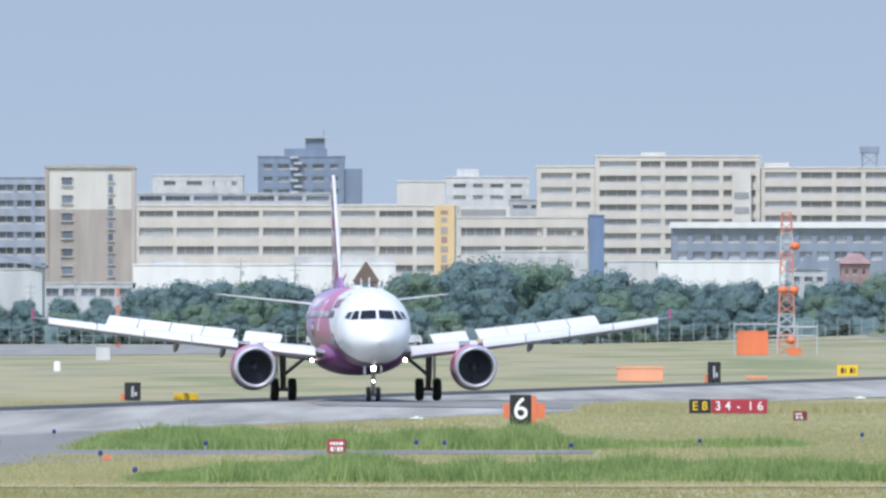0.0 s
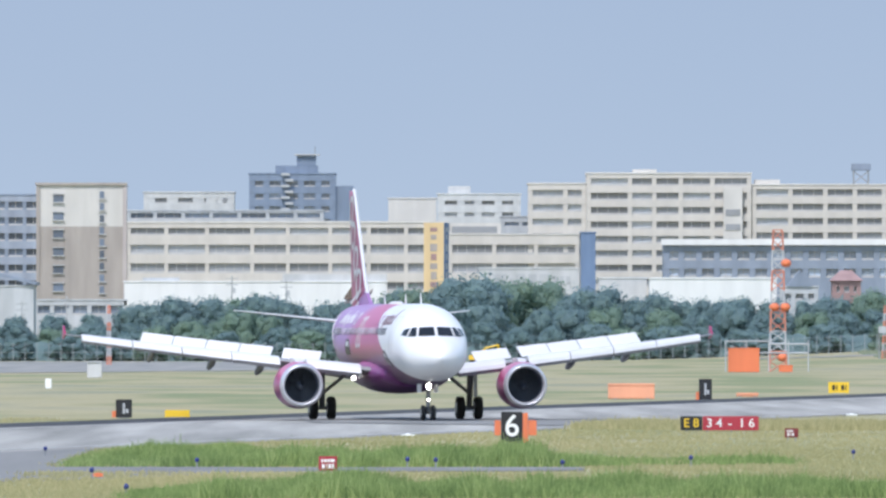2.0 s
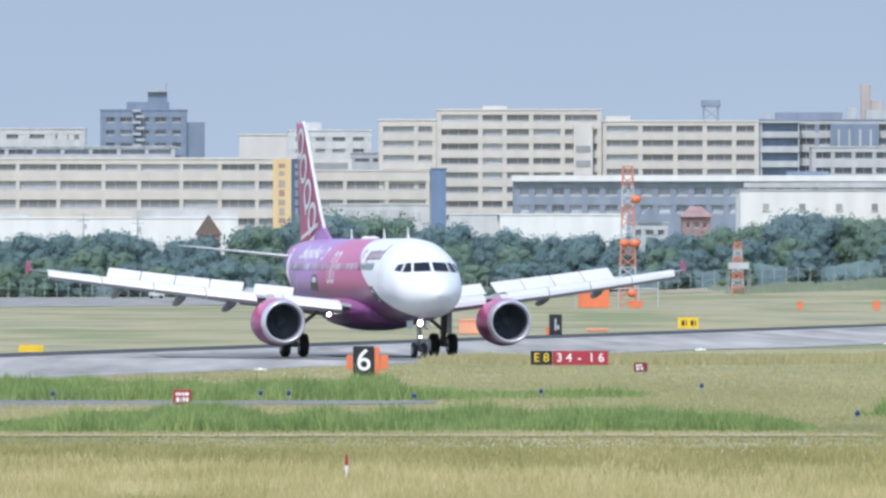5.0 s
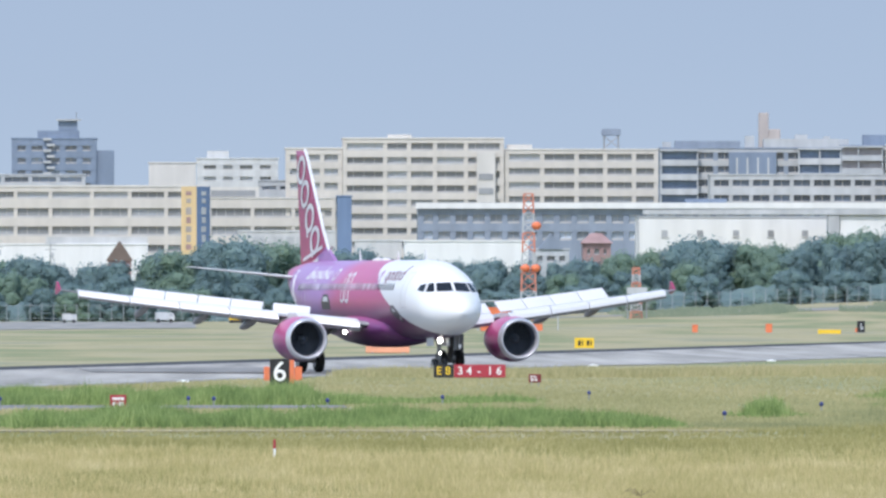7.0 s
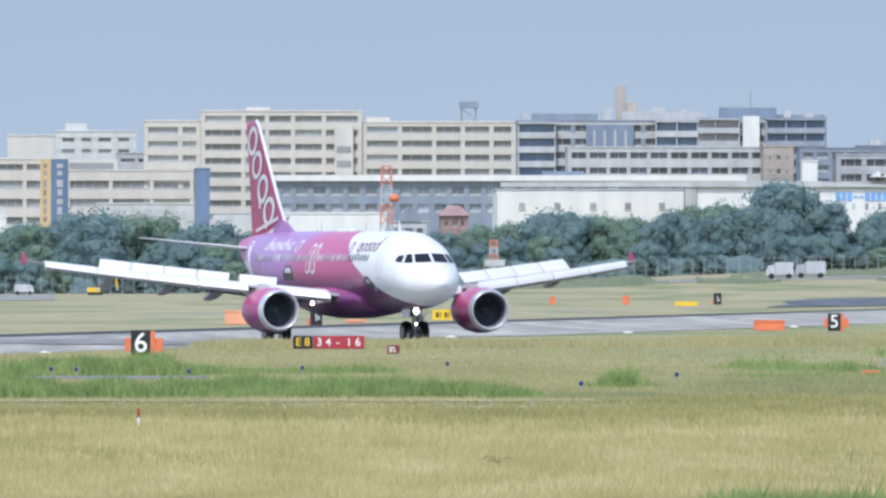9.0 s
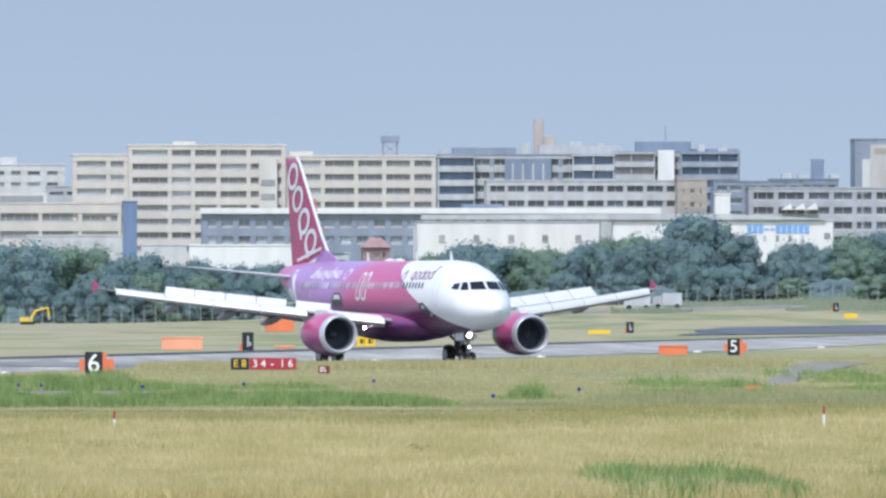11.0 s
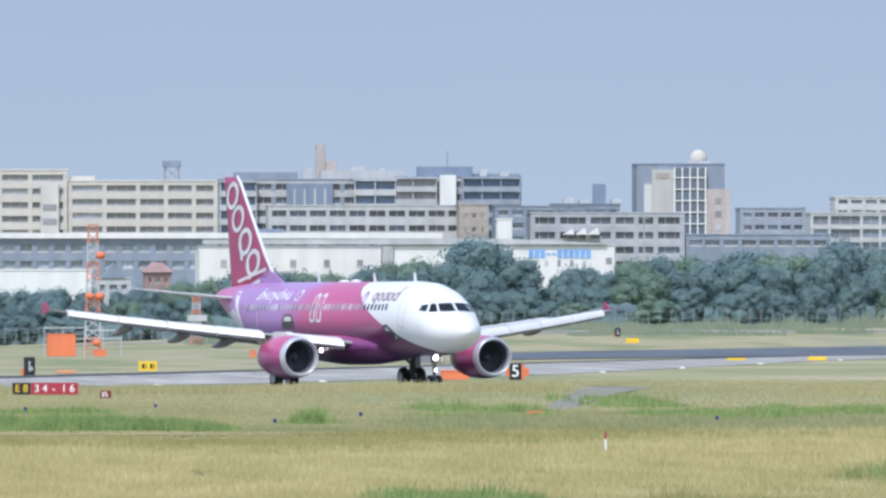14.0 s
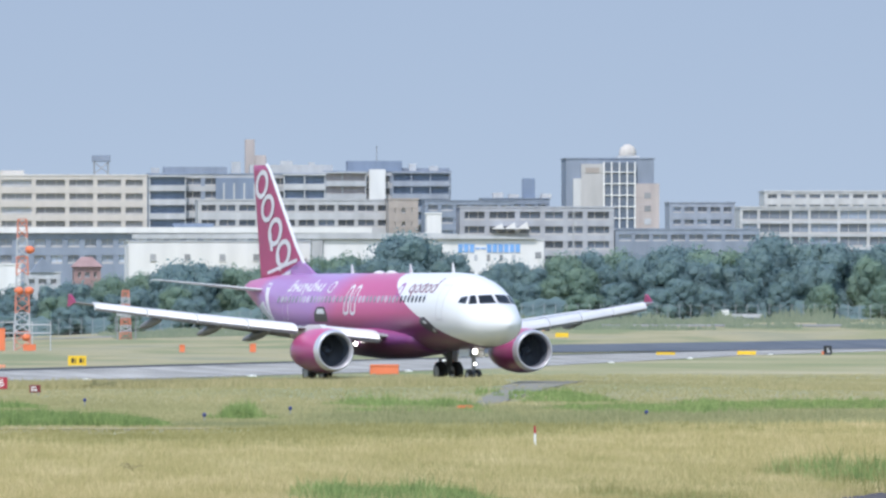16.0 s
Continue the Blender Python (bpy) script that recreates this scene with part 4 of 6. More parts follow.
WID = ((0, 0.05), (-0.12, 0.34), (-0.4, 0.66), (-0.9, 1.0), (-1.6, 1.33), (-2.7, 1.66), (-4.3, 1.89), (-6, 1.965), (-7, 1.975), (-25, 1.975), (-28, 1.9), (-31, 1.6), (-34, 1.05), (-36.4, 0.5), (-37.5, 0.12))


def curve(pts, x):
    for (a, va), (b, vb) in zip(pts, pts[1:]):
        if b <= x <= a:
            return va + (vb - va) * (x - a) / (b - a)
    return pts[-1][1]


def half_height(x):
    return (curve(TOP, x) - curve(BOT, x)) / 2, (curve(TOP, x) + curve(BOT, x)) / 2


def nose_x(y, z):
    """Where the skin of the nose lies for a point seen from ahead."""
    a, b = 0.0, -9.0
    for _ in range(40):
        m = (a + b) / 2
        h, c = half_height(m)
        inside = (y / curve(WID, m)) ** 2 + ((z - c) / h) ** 2 < 1
        a, b = (a, m) if inside else (m, b)
    return a


def side_y(x, z, side):
    h, c = half_height(x)
    return side * curve(WID, x) * math.sqrt(max(0.0, 1 - ((z - c) / h) ** 2))


def dense(loop, step=0.12):
    """The loop with points added so that no edge is longer than step."""
    out = []
    for (x0, z0), (x1, z1) in zip(loop, loop[1:] + loop[:1]):
        n = max(1, int(math.hypot(x1 - x0, z1 - z0) / step))
        out += [(x0 + (x1 - x0) * i / n, z0 + (z1 - z0) * i / n) for i in range(n)]
    return out


def skin_patch(outline, side, out=0.025, holes=None):
    """A thin decal panel that lies on the side of the body. outline: (x, z) points round it; holes: the same for an inner edge."""
    bm = bmesh.new()
    loops = []
    if holes is None:
        outline = dense(outline)
        cx, cz = sum(p[0] for p in outline) / len(outline), sum(p[1] for p in outline) / len(outline)
        for k in (1.0, 0.7, 0.4, 0.12):
            loops.append([(cx + (x - cx) * k, cz + (z - cz) * k) for x, z in outline])
    else:
        for k in (0.0, 0.5, 1.0):
            ring = []
            for a, b, c, e in zip(outline, outline[1:] + outline[:1], holes, holes[1:] + holes[:1]):
                n = 8
                for i in range(n):
                    u = i / n
                    ring.append(((a[0] * (1 - u) + b[0] * u) * (1 - k) + (c[0] * (1 - u) + e[0] * u) * k, (a[1] * (1 - u) + b[1] * u) * (1 - k) + (c[1] * (1 - u) + e[1] * u) * k))
            loops.append(ring)
    vs = [[bm.verts.new((x, side_y(x, z, side) + side * out, z)) for x, z in loop] for loop in loops]
    n = len(vs[0])
    for a, b in zip(vs, vs[1:]):
        for i in range(n):
            bm.faces.new((a[i], a[(i + 1) % n], b[(i + 1) % n], b[i]))
    if holes is None:
        bm.faces.new(vs[-1])
    edge = [bm.verts.new(v.co - Vector((0, side * 0.02, 0))) for v in vs[0]]
    for i in range(n):
        bm.faces.new((vs[0][i], edge[i], edge[(i + 1) % n], vs[0][(i + 1) % n]))
    bmesh.ops.recalc_face_normals(bm, faces=bm.faces)
    return bm


def oval(cx, cz, rx, rz, n=20):
    return [(cx + rx * math.cos(6.2832 * i / n), cz + rz * math.sin(6.2832 * i / n)) for i in range(n)]


def foil(le, chord, thick, y, z, n=14, twist=0.0):
    """A closed wing section at span y with its nose at x = le."""
    pts = []
    for i in range(n):
        u = (1 - math.cos(math.pi * i / (n - 1))) / 2
        pts.append((u, 1))
    up = [(u, thick * 2.6 * (0.2969 * math.sqrt(u) - 0.126 * u - 0.3516 * u * u + 0.2843 * u ** 3 - 0.1036 * u ** 4)) for u, _ in pts]
    lo = [(u, -v * 0.75) for u, v in up[-2:0:-1]]
    return [Vector((le - u * chord, y, z + v * chord - twist * u)) for u, v in up + lo]


def wing_at(y):
    a = abs(y)
    le = -12.0 - (a - 1.97) * 0.525
    te = -18.75 - max(0, a - 1.97) * 0.1 if a < 6.4 else -19.19 - (a - 6.4) * 0.21
    return le, le - te, 2.5 + (a - 1.97) * 0.112 + 0.0015 * max(0, a - 6) ** 2


def build_wing(e, s):
    bm = bmesh.new()
    rings = []
    for a in (1.2, 1.97, 3, 4.2, 5.4, 6.4, 8, 9.8, 11.6, 13.2, 14.8, 16, 16.75):
        le, ch, z = wing_at(a)
        ch2 = ch * (0.8 if a < 13.2 else 1.0)
        rings.append(foil(le, ch2, 0.145 - 0.0022 * a, s * a, z))
    loft(bm, rings)
    w = part("wing", bm, [P["upper"], P["grey"]], e, "swept wing with pale grey top and grey underside darkened as shade", True)
    # faces that look down get the grey with shade in it
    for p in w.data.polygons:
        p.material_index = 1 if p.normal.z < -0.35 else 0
    # slats: five drooped panels ahead of the leading edge
    for a, b in ((2.5, 5.1), (6.4, 8.7), (8.75, 11.1), (11.15, 13.5), (13.55, 16.0)):
        bm = bmesh.new()
        rr = []
        for a1 in (a, b):
            le, ch, z = wing_at(a1)
            c = 0.115 * ch + 0.32
            prof = [(0.0, 0.0), (0.12, 0.16), (0.45, 0.3), (1.0, 0.36), (0.96, 0.31), (0.5, 0.12), (0.28, -0.12), (0.1, -0.14)]
            rr.append([Vector((le + 0.3 - u * c, s * a1, z - 0.2 + v * 1.45 * (1 - 0.022 * a1))) for u, v in prof])
        loft(bm, rr)
        sl = part("slat", bm, [P["white"], P["grey"]], e, "white slat with painted shade along its lower edge")
        # lower faces of the white slat coloured grey as underside shadow
        for p in sl.data.polygons:
            if p.index in (5, 6, 7):
                p.material_index = 1
    # flaps and aileron
    for name, a, b, deg in (("flap", 2.05, 6.3, 18), ("flap", 6.45, 12.9, 18), ("aileron", 13.25, 16.2, 2)):
        bm = bmesh.new()
        rr = []
        for a1 in (a, b):
            le, ch, z = wing_at(a1)
            hx = le - ch * (0.8 if name == "flap" else 0.99)
            c = ch * 0.24 if name == "flap" else 0.35
            ca, sa = math.cos(radians(deg)), math.sin(radians(deg))
            prof = [(0, 0), (0.15, 0.09), (0.5, 0.09), (1, 0.0), (0.5, -0.05), (0.12, -0.07)]
            rr.append([Vector((hx - 0.05 - (u * ca + v * sa) * c, s * a1, z + 0.02 + (v * ca - u * sa) * c)) for u, v in prof])
        loft(bm, rr)
        part(name, bm, P["grey"], e)
    # flap track fairings
    for a in (4.0 + 2.9, 9.3, 12.3):
        le, ch, z = wing_at(a)
        bm = bmesh.new()
        rr = []
        for u in (0, 0.08, 0.25, 0.5, 0.75, 0.92, 1):
            r = 0.26 * math.sin(math.pi * min(1, 0.06 + u * 0.92)) ** 0.6
            cz = z - 0.3 - 0.42 * u
            rr.append([Vector((le - ch * 0.5 - 3.4 * u * (0.6 + ch / 9), s * a + r * 0.55 * math.cos(t), cz + r * math.sin(t))) for t in (i * 0.7854 for i in range(8))])
        loft(bm, rr)
        part("flap_fairing", bm, P["grey"], e, "grey pointed flap fairing", True)
    # wing tip fence
    le, ch, z = wing_at(16.75)
    bm = bmesh.new()
    prof = [(le - 0.3, z), (le - 1.0, z + 0.42), (le - 1.25, z + 0.46), (le - 1.4, z), (le - 1.45, z - 0.22), (le - 1.2, z - 0.2)]
    loft(bm, [[(x, s * 16.76 + o, zz) for x, zz in prof] for o in (-0.04, 0.05)])
    part("wingtip_fence", bm, P["fin"], e, "crimson wing tip fence")
    # spoilers on their hinges
    made = []
    for a, b in ((4.05, 5.95), (6.5, 8.1), (8.13, 9.75), (9.78, 11.4), (11.43, 13.0)):
        le, ch, z = wing_at(a)
        le2, ch2, z2 = wing_at(b)
        h1, h2 = Vector((le - ch * 0.64, s * a, z + 0.24 - 0.009 * a)), Vector((le2 - ch2 * 0.64, s * b, z2 + 0.24 - 0.009 * b))
        along = (h2 - h1) * s
        half, mid = along.length / 2 - 0.004, (h1 + h2) / 2
        ay = along.normalized()
        ax = ay.cross(Vector((0, 0, 1))).normalized()
        base = Matrix((ax, ay, ax.cross(ay))).transposed().to_4x4()
        base.translation = mid
        bm = boxed(-0.8, 0.0, -half, half, -0.05, 0.0, bevel=0.012)
        sp = part("spoiler", bm, P["white"], e, "white spoiler panel")
        sp.matrix_basis = base
        made.append((sp, base))
    return made


def lathe(bm, prof, cx, cy, cz, n=40, cap=False):
    """Turn (x, radius) pairs round an axis along x."""
    loft(bm, [[Vector((cx + x, cy + r * math.cos(6.28319 * i / n), cz + r * math.sin(6.28319 * i / n))) for i in range(n)] for x, r in prof], cap)


def build_engine(e, s):
    cx, cy, cz = -10.3, s * 5.72, 1.76
    bm = bmesh.new()
    lathe(bm, [(-0.42, 1.122), (-0.6, 1.145), (-1.2, 1.19), (-2.0, 1.2), (-3.0, 1.13), (-3.9, 0.98), (-4.4, 0.86), (-4.38, 0.82), (-3.6, 0.9)], cx, cy, cz)
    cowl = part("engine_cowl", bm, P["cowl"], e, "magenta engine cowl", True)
    bm = bmesh.new()
    lathe(bm, [(-0.42, 1.123), (-0.18, 1.075), (-0.05, 1.03), (0.0, 0.985), (-0.03, 0.94), (-0.14, 0.9), (-0.3, 0.875)], cx, cy, cz)
    part("intake_lip", bm, P["lip"], cowl, "polished metal intake lip", True)
    bm = bmesh.new()
    lathe(bm, [(-0.3, 0.876), (-0.6, 0.865), (-1.15, 0.88), (-1.6, 0.88), (-1.62, 0.02)], cx, cy, cz)
    part("intake_duct", bm, P["duct"], cowl, "dark intake duct", True)
    bm = bmesh.new()
    lathe(bm, [(-0.82, 0.01), (-0.9, 0.09), (-1.1, 0.2), (-1.3, 0.28)], cx, cy, cz, 20)
    part("spinner", bm, P["blade"], cowl, "", True)
    me = bpy.data.meshes.new("fan_blade")
    bm = bmesh.new()
    vs = [bm.verts.new(p) for p in ((0.06, -0.03, 0.26), (-0.06, 0.03, 0.26), (-0.12, 0.13, 0.86), (0.1, -0.09, 0.86))]
    bm.faces.new(vs)
    bm.to_mesh(me)
    bm.free()
    me.materials.append(P["blade"])
    for i in range(24):
        f = shared("fan_blade", me, cowl, (cx - 1.2, cy, cz))
        f.rotation_euler = (6.28319 * i / 24, 0, 0)
    bm = bmesh.new()
    lathe(bm, [(-3.6, 0.62), (-4.5, 0.56), (-5.4, 0.4), (-5.45, 0.3), (-6.2, 0.04)], cx, cy, cz, 24)
    part("exhaust_nozzle", bm, P["gear"], cowl, "", True)
    le, ch, z = wing_at(5.75)
    bm = bmesh.new()
    loft(bm, [[Vector((x, cy + o * wd, zz)) for x, zz in ((cx - 1.0, cz + 1.1), (cx - 3.2, cz + 1.0), (cx - 5.4, cz + 0.5), (cx - 6.4, z - 0.2), (le - 1.2, z - 0.1), (le + 0.15, z + 0.22), (cx - 2.0, cz + 1.38))] for o, wd in ((-1, 0.2), (1, 0.2))])
    part("pylon", bm, P["white"], e, "white engine pylon")


def wheel(parent, name, at, r, w, group_label=""):
    wbm = bmesh.new()
    prof = [(-w / 2, r * 0.55), (-w / 2, r * 0.86), (-w * 0.36, r * 0.97), (-w * 0.12, r), (w * 0.12, r), (w * 0.36, r * 0.97), (w / 2, r * 0.86), (w / 2, r * 0.55)]
    n = 28
    loft(wbm, [[Vector((q * math.cos(6.28319 * i / n), y, q * math.sin(6.28319 * i / n))) for i in range(n)] for y, q in prof])
    ob = part(name, wbm, P["tyre"], parent, "black rubber tyre", True)
    ob.location = at
    bm = bmesh.new()
    loft(bm, [[Vector((q * math.cos(6.28319 * i / n), y, q * math.sin(6.28319 * i / n))) for i in range(n)] for y, q in ((-w * 0.52, r * 0.3), (-w * 0.53, r * 0.52), (w * 0.53, r * 0.52), (w * 0.52, r * 0.3))])
    part("rim", bm, P["rim"], ob, "grey metal rim")
    return ob


def build_airliner():
    e = thing("airliner", "twin-engine airliner with white nose and magenta to purple body", "airplane")
    xs = [0, -0.03, -0.12, -0.25, -0.4, -0.65, -0.9, -1.2, -1.5, -1.7, -1.9, -2.2, -2.5, -2.85, -3.2, -3.7, -4.2, -4.8, -5.4, -6.2, -7] + [-7 - i * 1.0 for i in range(1, 18)] + [-25 - i * 0.75 for i in range(17)] + [-37.5]
    bm = bmesh.new()
    rings = []
    for x in xs:
        h, c = half_height(x)
        w = curve(WID, x)
        rings.append([Vector((x, w * math.cos(6.28319 * i / 56), c + h * math.sin(6.28319 * i / 56))) for i in range(56)])
    loft(bm, rings)
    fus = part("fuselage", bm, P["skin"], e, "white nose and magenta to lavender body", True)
    # belly fairing
    bm = bmesh.new()
    rr = []
    for u in (0, 0.06, 0.18, 0.35, 0.6, 0.8, 0.93, 1.0):
        k = math.sin(math.pi * min(1, max(0, 0.03 + 0.94 * u))) ** 0.45
        rr.append([Vector((-9.7 - 12.5 * u, (1.2 + 1.12 * k) * math.cos(t), 2.32 + (0.25 + 0.78 * k) * math.sin(t))) for t in (i * 6.28319 / 28 for i in range(28))])
    loft(bm, rr)
    part("belly_fairing", bm, P["belly"], e, "purple belly fairing with painted shade towards its underside", True)
    # cockpit windows
    for s in (-1, 1):
        for quad in (((0.06, 4.28), (0.88, 4.25), (0.78, 4.68), (0.06, 4.72)), ((0.98, 4.24), (1.34, 4.22), (1.1, 4.66), (0.87, 4.69)), ((1.42, 4.24), (1.6, 4.3), (1.42, 4.58), (1.18, 4.64))):
            bm = bmesh.new()
            n = 6
            gr = []
            for i in range(n + 1):
                row = []
                for j in range(n + 1):
                    u, v = i / n, j / n
                    y = (quad[0][0] * (1 - u) + quad[1][0] * u) * (1 - v) + (quad[3][0] * (1 - u) + quad[2][0] * u) * v
                    z = (quad[0][1] * (1 - u) + quad[1][1] * u) * (1 - v) + (quad[3][1] * (1 - u) + quad[2][1] * u) * v
                    row.append(bm.verts.new((nose_x(y, z) + 0.035, s * (y + 0.012), z + 0.015)))
                gr.append(row)
            for i in range(n):
                for j in range(n):
                    bm.faces.new((gr[i][j], gr[i + 1][j], gr[i + 1][j + 1], gr[i][j + 1]))
            part("cockpit_window", bm, P["glass"], e, "dark cockpit window", True)
    # cabin windows, doors and decals
    for s in (-1, 1):
        me = bpy.data.meshes.new("cabin_window")
        bm = skin_patch(oval(-15, 4.5, 0.14, 0.2, 10), s, 0.02)
        bm.to_mesh(me)
        bm.free()
        me.materials.append(P["cabin"])
        pale = me.copy()
        pale.materials[0] = P["sky_sheen"]
        for i in range(40):
            x = -7.4 - i * 0.53
            shared("cabin_window", me if x > -10.6 else pale, e, (x + 15, 0, 0))
        for x in (-5.6, -27.4):
            part("door_seam", skin_patch([(x, 3.4), (x, 5.2), (x + 0.05, 5.25), (x + 0.75, 5.25), (x + 0.8, 5.2), (x + 0.8, 3.4)], s, 0.012, [(x + 0.03, 3.43), (x + 0.03, 5.19), (x + 0.06, 5.22), (x + 0.74, 5.22), (x + 0.77, 5.19), (x + 0.77, 3.43)]), P["seam"], e)
        for k in (0, 1):
            c = -17.2 - k * 0.95
            o1 = [(c - 0.36, 3.75), (c - 0.3, 5.15), (c, 5.3), (c + 0.3, 5.15), (c + 0.36, 3.75), (c, 3.62)]
            o2 = [(c - 0.22, 3.87), (c - 0.18, 5.03), (c, 5.13), (c + 0.18, 5.03), (c + 0.22, 3.87), (c, 3.8)]
            part("exit_outline", skin_patch(o1, s, 0.014, o2), P["white"], e, "white emergency exit outline")
        # wordmark on the white: plain rings and stems
        for i in range(5):
            c = -6.7 - i * 0.74
            part("wordmark_ring", skin_patch(oval(c, 5.06, 0.31, 0.24, 12), s, 0.025, oval(c, 5.06, 0.22, 0.16, 12)), P["mark"], e)
            if i in (0, 2, 4):
                lo, hi = (4.62, 5.2) if i == 4 else ((4.9, 5.6) if i == 0 else (4.85, 5.35))
                part("wordmark_stem", skin_patch([(c + 0.3, lo), (c + 0.26, hi), (c + 0.14, hi), (c + 0.18, lo)], s), P["mark"], e)
        part("round_mark", skin_patch(oval(-11.2, 4.95, 0.32, 0.42), s, 0.013, oval(-11.2, 4.95, 0.2, 0.28)), P["purple"], e)
        # second wordmark in white on lavender
        for i in range(10):
            a = -22.4 - i * 0.5
            hi = 5.36 if i not in (3, 9) else 5.56
            lo = 4.92 if i != 5 else 4.76
            part("wordmark_bar", skin_patch([(a, lo), (a - 0.03, hi), (a - 0.17, hi), (a - 0.14, lo)], s, 0.022), P["white"], e)
            part("wordmark_bar", skin_patch([(a - 0.15, 4.92 + 0.14 * (i % 3)), (a - 0.38, 4.92 + 0.14 * (i % 3)), (a - 0.38, 5.06 + 0.14 * (i % 3)), (a - 0.15, 5.06 + 0.14 * (i % 3))], s, 0.026), P["white"], e)
        part("round_mark", skin_patch(oval(-21.2, 5.15, 0.42, 0.32), s, 0.013, oval(-21.2, 5.15, 0.31, 0.23)), P["white"], e)
        part("car_decal", skin_patch([(-5.9, 2.68), (-6.3, 2.64), (-7.5, 2.96), (-7.95, 3.25), (-7.75, 3.5), (-7.2, 3.56), (-6.5, 3.24), (-6.0, 2.96)], s, 0.014), P["dark"], e, "charcoal car-shaped decal")
        part("car_decal_highlight", skin_patch([(-6.9, 3.2), (-7.25, 3.36), (-7.5, 3.36), (-7.3, 3.2)], s, 0.02), P["white"], e)
        part("car_decal_highlight", skin_patch(oval(-6.25, 2.84, 0.13, 0.1, 10), s, 0.024), P["seam"], e, "pale headlight shape")
        part("car_decal", skin_patch([(-20.9, 3.3), (-20.9, 3.72), (-21.3, 4.1), (-22.3, 4.1), (-22.7, 3.72), (-22.7, 3.3)], s, 0.014), P["dark"], e, "charcoal car-front decal")
        part("car_decal_highlight", skin_patch([(-21.2, 3.72), (-21.4, 3.98), (-22.2, 3.98), (-22.4, 3.72)], s, 0.02), P["white"], e)
        part("tail_stripe", skin_patch([(-29.2, 3.0), (-29.5, 3.0), (-31.2, 5.4), (-30.6, 5.4)], s, 0.014), P["white"], e, "white slanting tail stripe")
        part("tail_panel", skin_patch([(-29.6, 2.75), (-31.8, 3.3), (-32.6, 4.1), (-31.0, 4.4), (-30.0, 3.6)], s, 0.012), P["white"], e)
    for x, h in ((-7.6, 0.55), (-13.5, 0.5), (-21.8, 0.5)):
        bm = bmesh.new()
        loft(bm, [[(x, 0.03, 5.86), (x - 0.4, 0.03, 5.86), (x - 0.4, -0.03, 5.86), (x, -0.03, 5.86)], [(x - 0.25, 0.012, 5.88 + h), (x - 0.42, 0.012, 5.88 + h), (x - 0.42, -0.012, 5.88 + h), (x - 0.25, -0.012, 5.88 + h)]])
        part("antenna", bm, P["white"], e)
    for x in (-16.5, -18.2):
        bm = bmesh.new()
        bmesh.ops.create_uvsphere(bm, u_segments=14, v_segments=8, radius=0.3)
        for v in bm.verts:
            v.co = Vector((x + v.co.x * 1.6, v.co.y, 5.88 + v.co.z * 0.5))
        part("radome", bm, P["white"], e, "", True)
    # fin and tailplane
    bm = bmesh.new()
    rr = []
    for z, le, te in ((5.5, -26.4, -35.3), (5.9, -27.9, -35.4), (6.4, -29.0, -35.5), (7.4, -30.15, -35.65), (8.8, -31.45, -35.9), (10.2, -32.75, -36.15), (11.5, -33.95, -36.4), (11.85, -34.5, -36.45)):
        rr.append([Vector((p.x, p.z, z)) for p in foil(le, le - te, 0.085, 0, 0)])
        rr[-1] = [Vector((q.x, max(-0.26, min(0.26, q.y * 1.15)), q.z)) for q in rr[-1]]
    loft(bm, rr)
    fin = part("fin", bm, P["fin"], e, "crimson fin with white ring shapes", True)
    bm = bmesh.new()
    for (z, le), (z2, le2) in zip(((6.4, -29.0), (7.4, -30.15), (8.8, -31.45), (10.2, -32.75), (11.5, -33.95)), ((7.4, -30.15), (8.8, -31.45), (10.2, -32.75), (11.5, -33.95), (11.88, -34.5))):
        rod(bm, (le + 0.02, 0, z), (le2 + 0.02, 0, z2), 0.09, n=8)
    part("fin_edge", bm, P["white"], fin, "bright fin leading edge")
    bm = bmesh.new()
    loft(bm, [[(-27.2, 0.1 * o, 5.82), (-29.4, 0.07 * o, 6.65), (-31.8, 0.3 * o, 5.75), (-31.0, 0.3 * o, 5.6)] for o in (-1, 1)])
    part("fin_root", bm, worn("lavender_paint", (0.35, 0.17, 0.4), 0.32, 0.08), fin, "lavender fin root")
    FIN = ((5.5, -26.4, -35.3), (5.9, -27.9, -35.4), (6.4, -29.0, -35.5), (7.4, -30.15, -35.65), (8.8, -31.45, -35.9), (10.2, -32.75, -36.15), (11.5, -33.95, -36.4), (11.85, -34.5, -36.45))

    def fin_y(x, z, s):
        """The side of the fin at a height, a little proud."""
        le, te = np.interp(z, [f[0] for f in FIN], [f[1] for f in FIN]), np.interp(z, [f[0] for f in FIN], [f[2] for f in FIN])
        u = min(1.0, max(0.0, (le - x) / (le - te)))
        v = 0.085 * 2.6 * (0.2969 * math.sqrt(u) - 0.126 * u - 0.3516 * u * u + 0.2843 * u ** 3 - 0.1036 * u ** 4) * (le - te) * 1.15
        return min(0.26, v) + 0.03 if s > 0 else -min(0.26, v * 0.75) - 0.03

    for s in (-1, 1):
        def ring(cx, cz, rx, rz, ix, iz, dx=0.0, dz=0.0):
            bm = bmesh.new()
            n = 28
            def edge(x, z, a, b):
                out = []
                for i in range(n):
                    c, d = math.cos(6.28319 * i / n), math.sin(6.28319 * i / n)
                    px, pz = x + a * c + 0.28 * b * d, z + b * d
                    out.append(bm.verts.new((px, fin_y(px, pz, s), pz)))
                return out
            o, q = edge(cx, cz, rx, rz), edge(cx + dx, cz + dz, ix, iz)
            for i in range(n):
                bm.faces.new((o[i], o[(i + 1) % n], q[(i + 1) % n], q[i]))
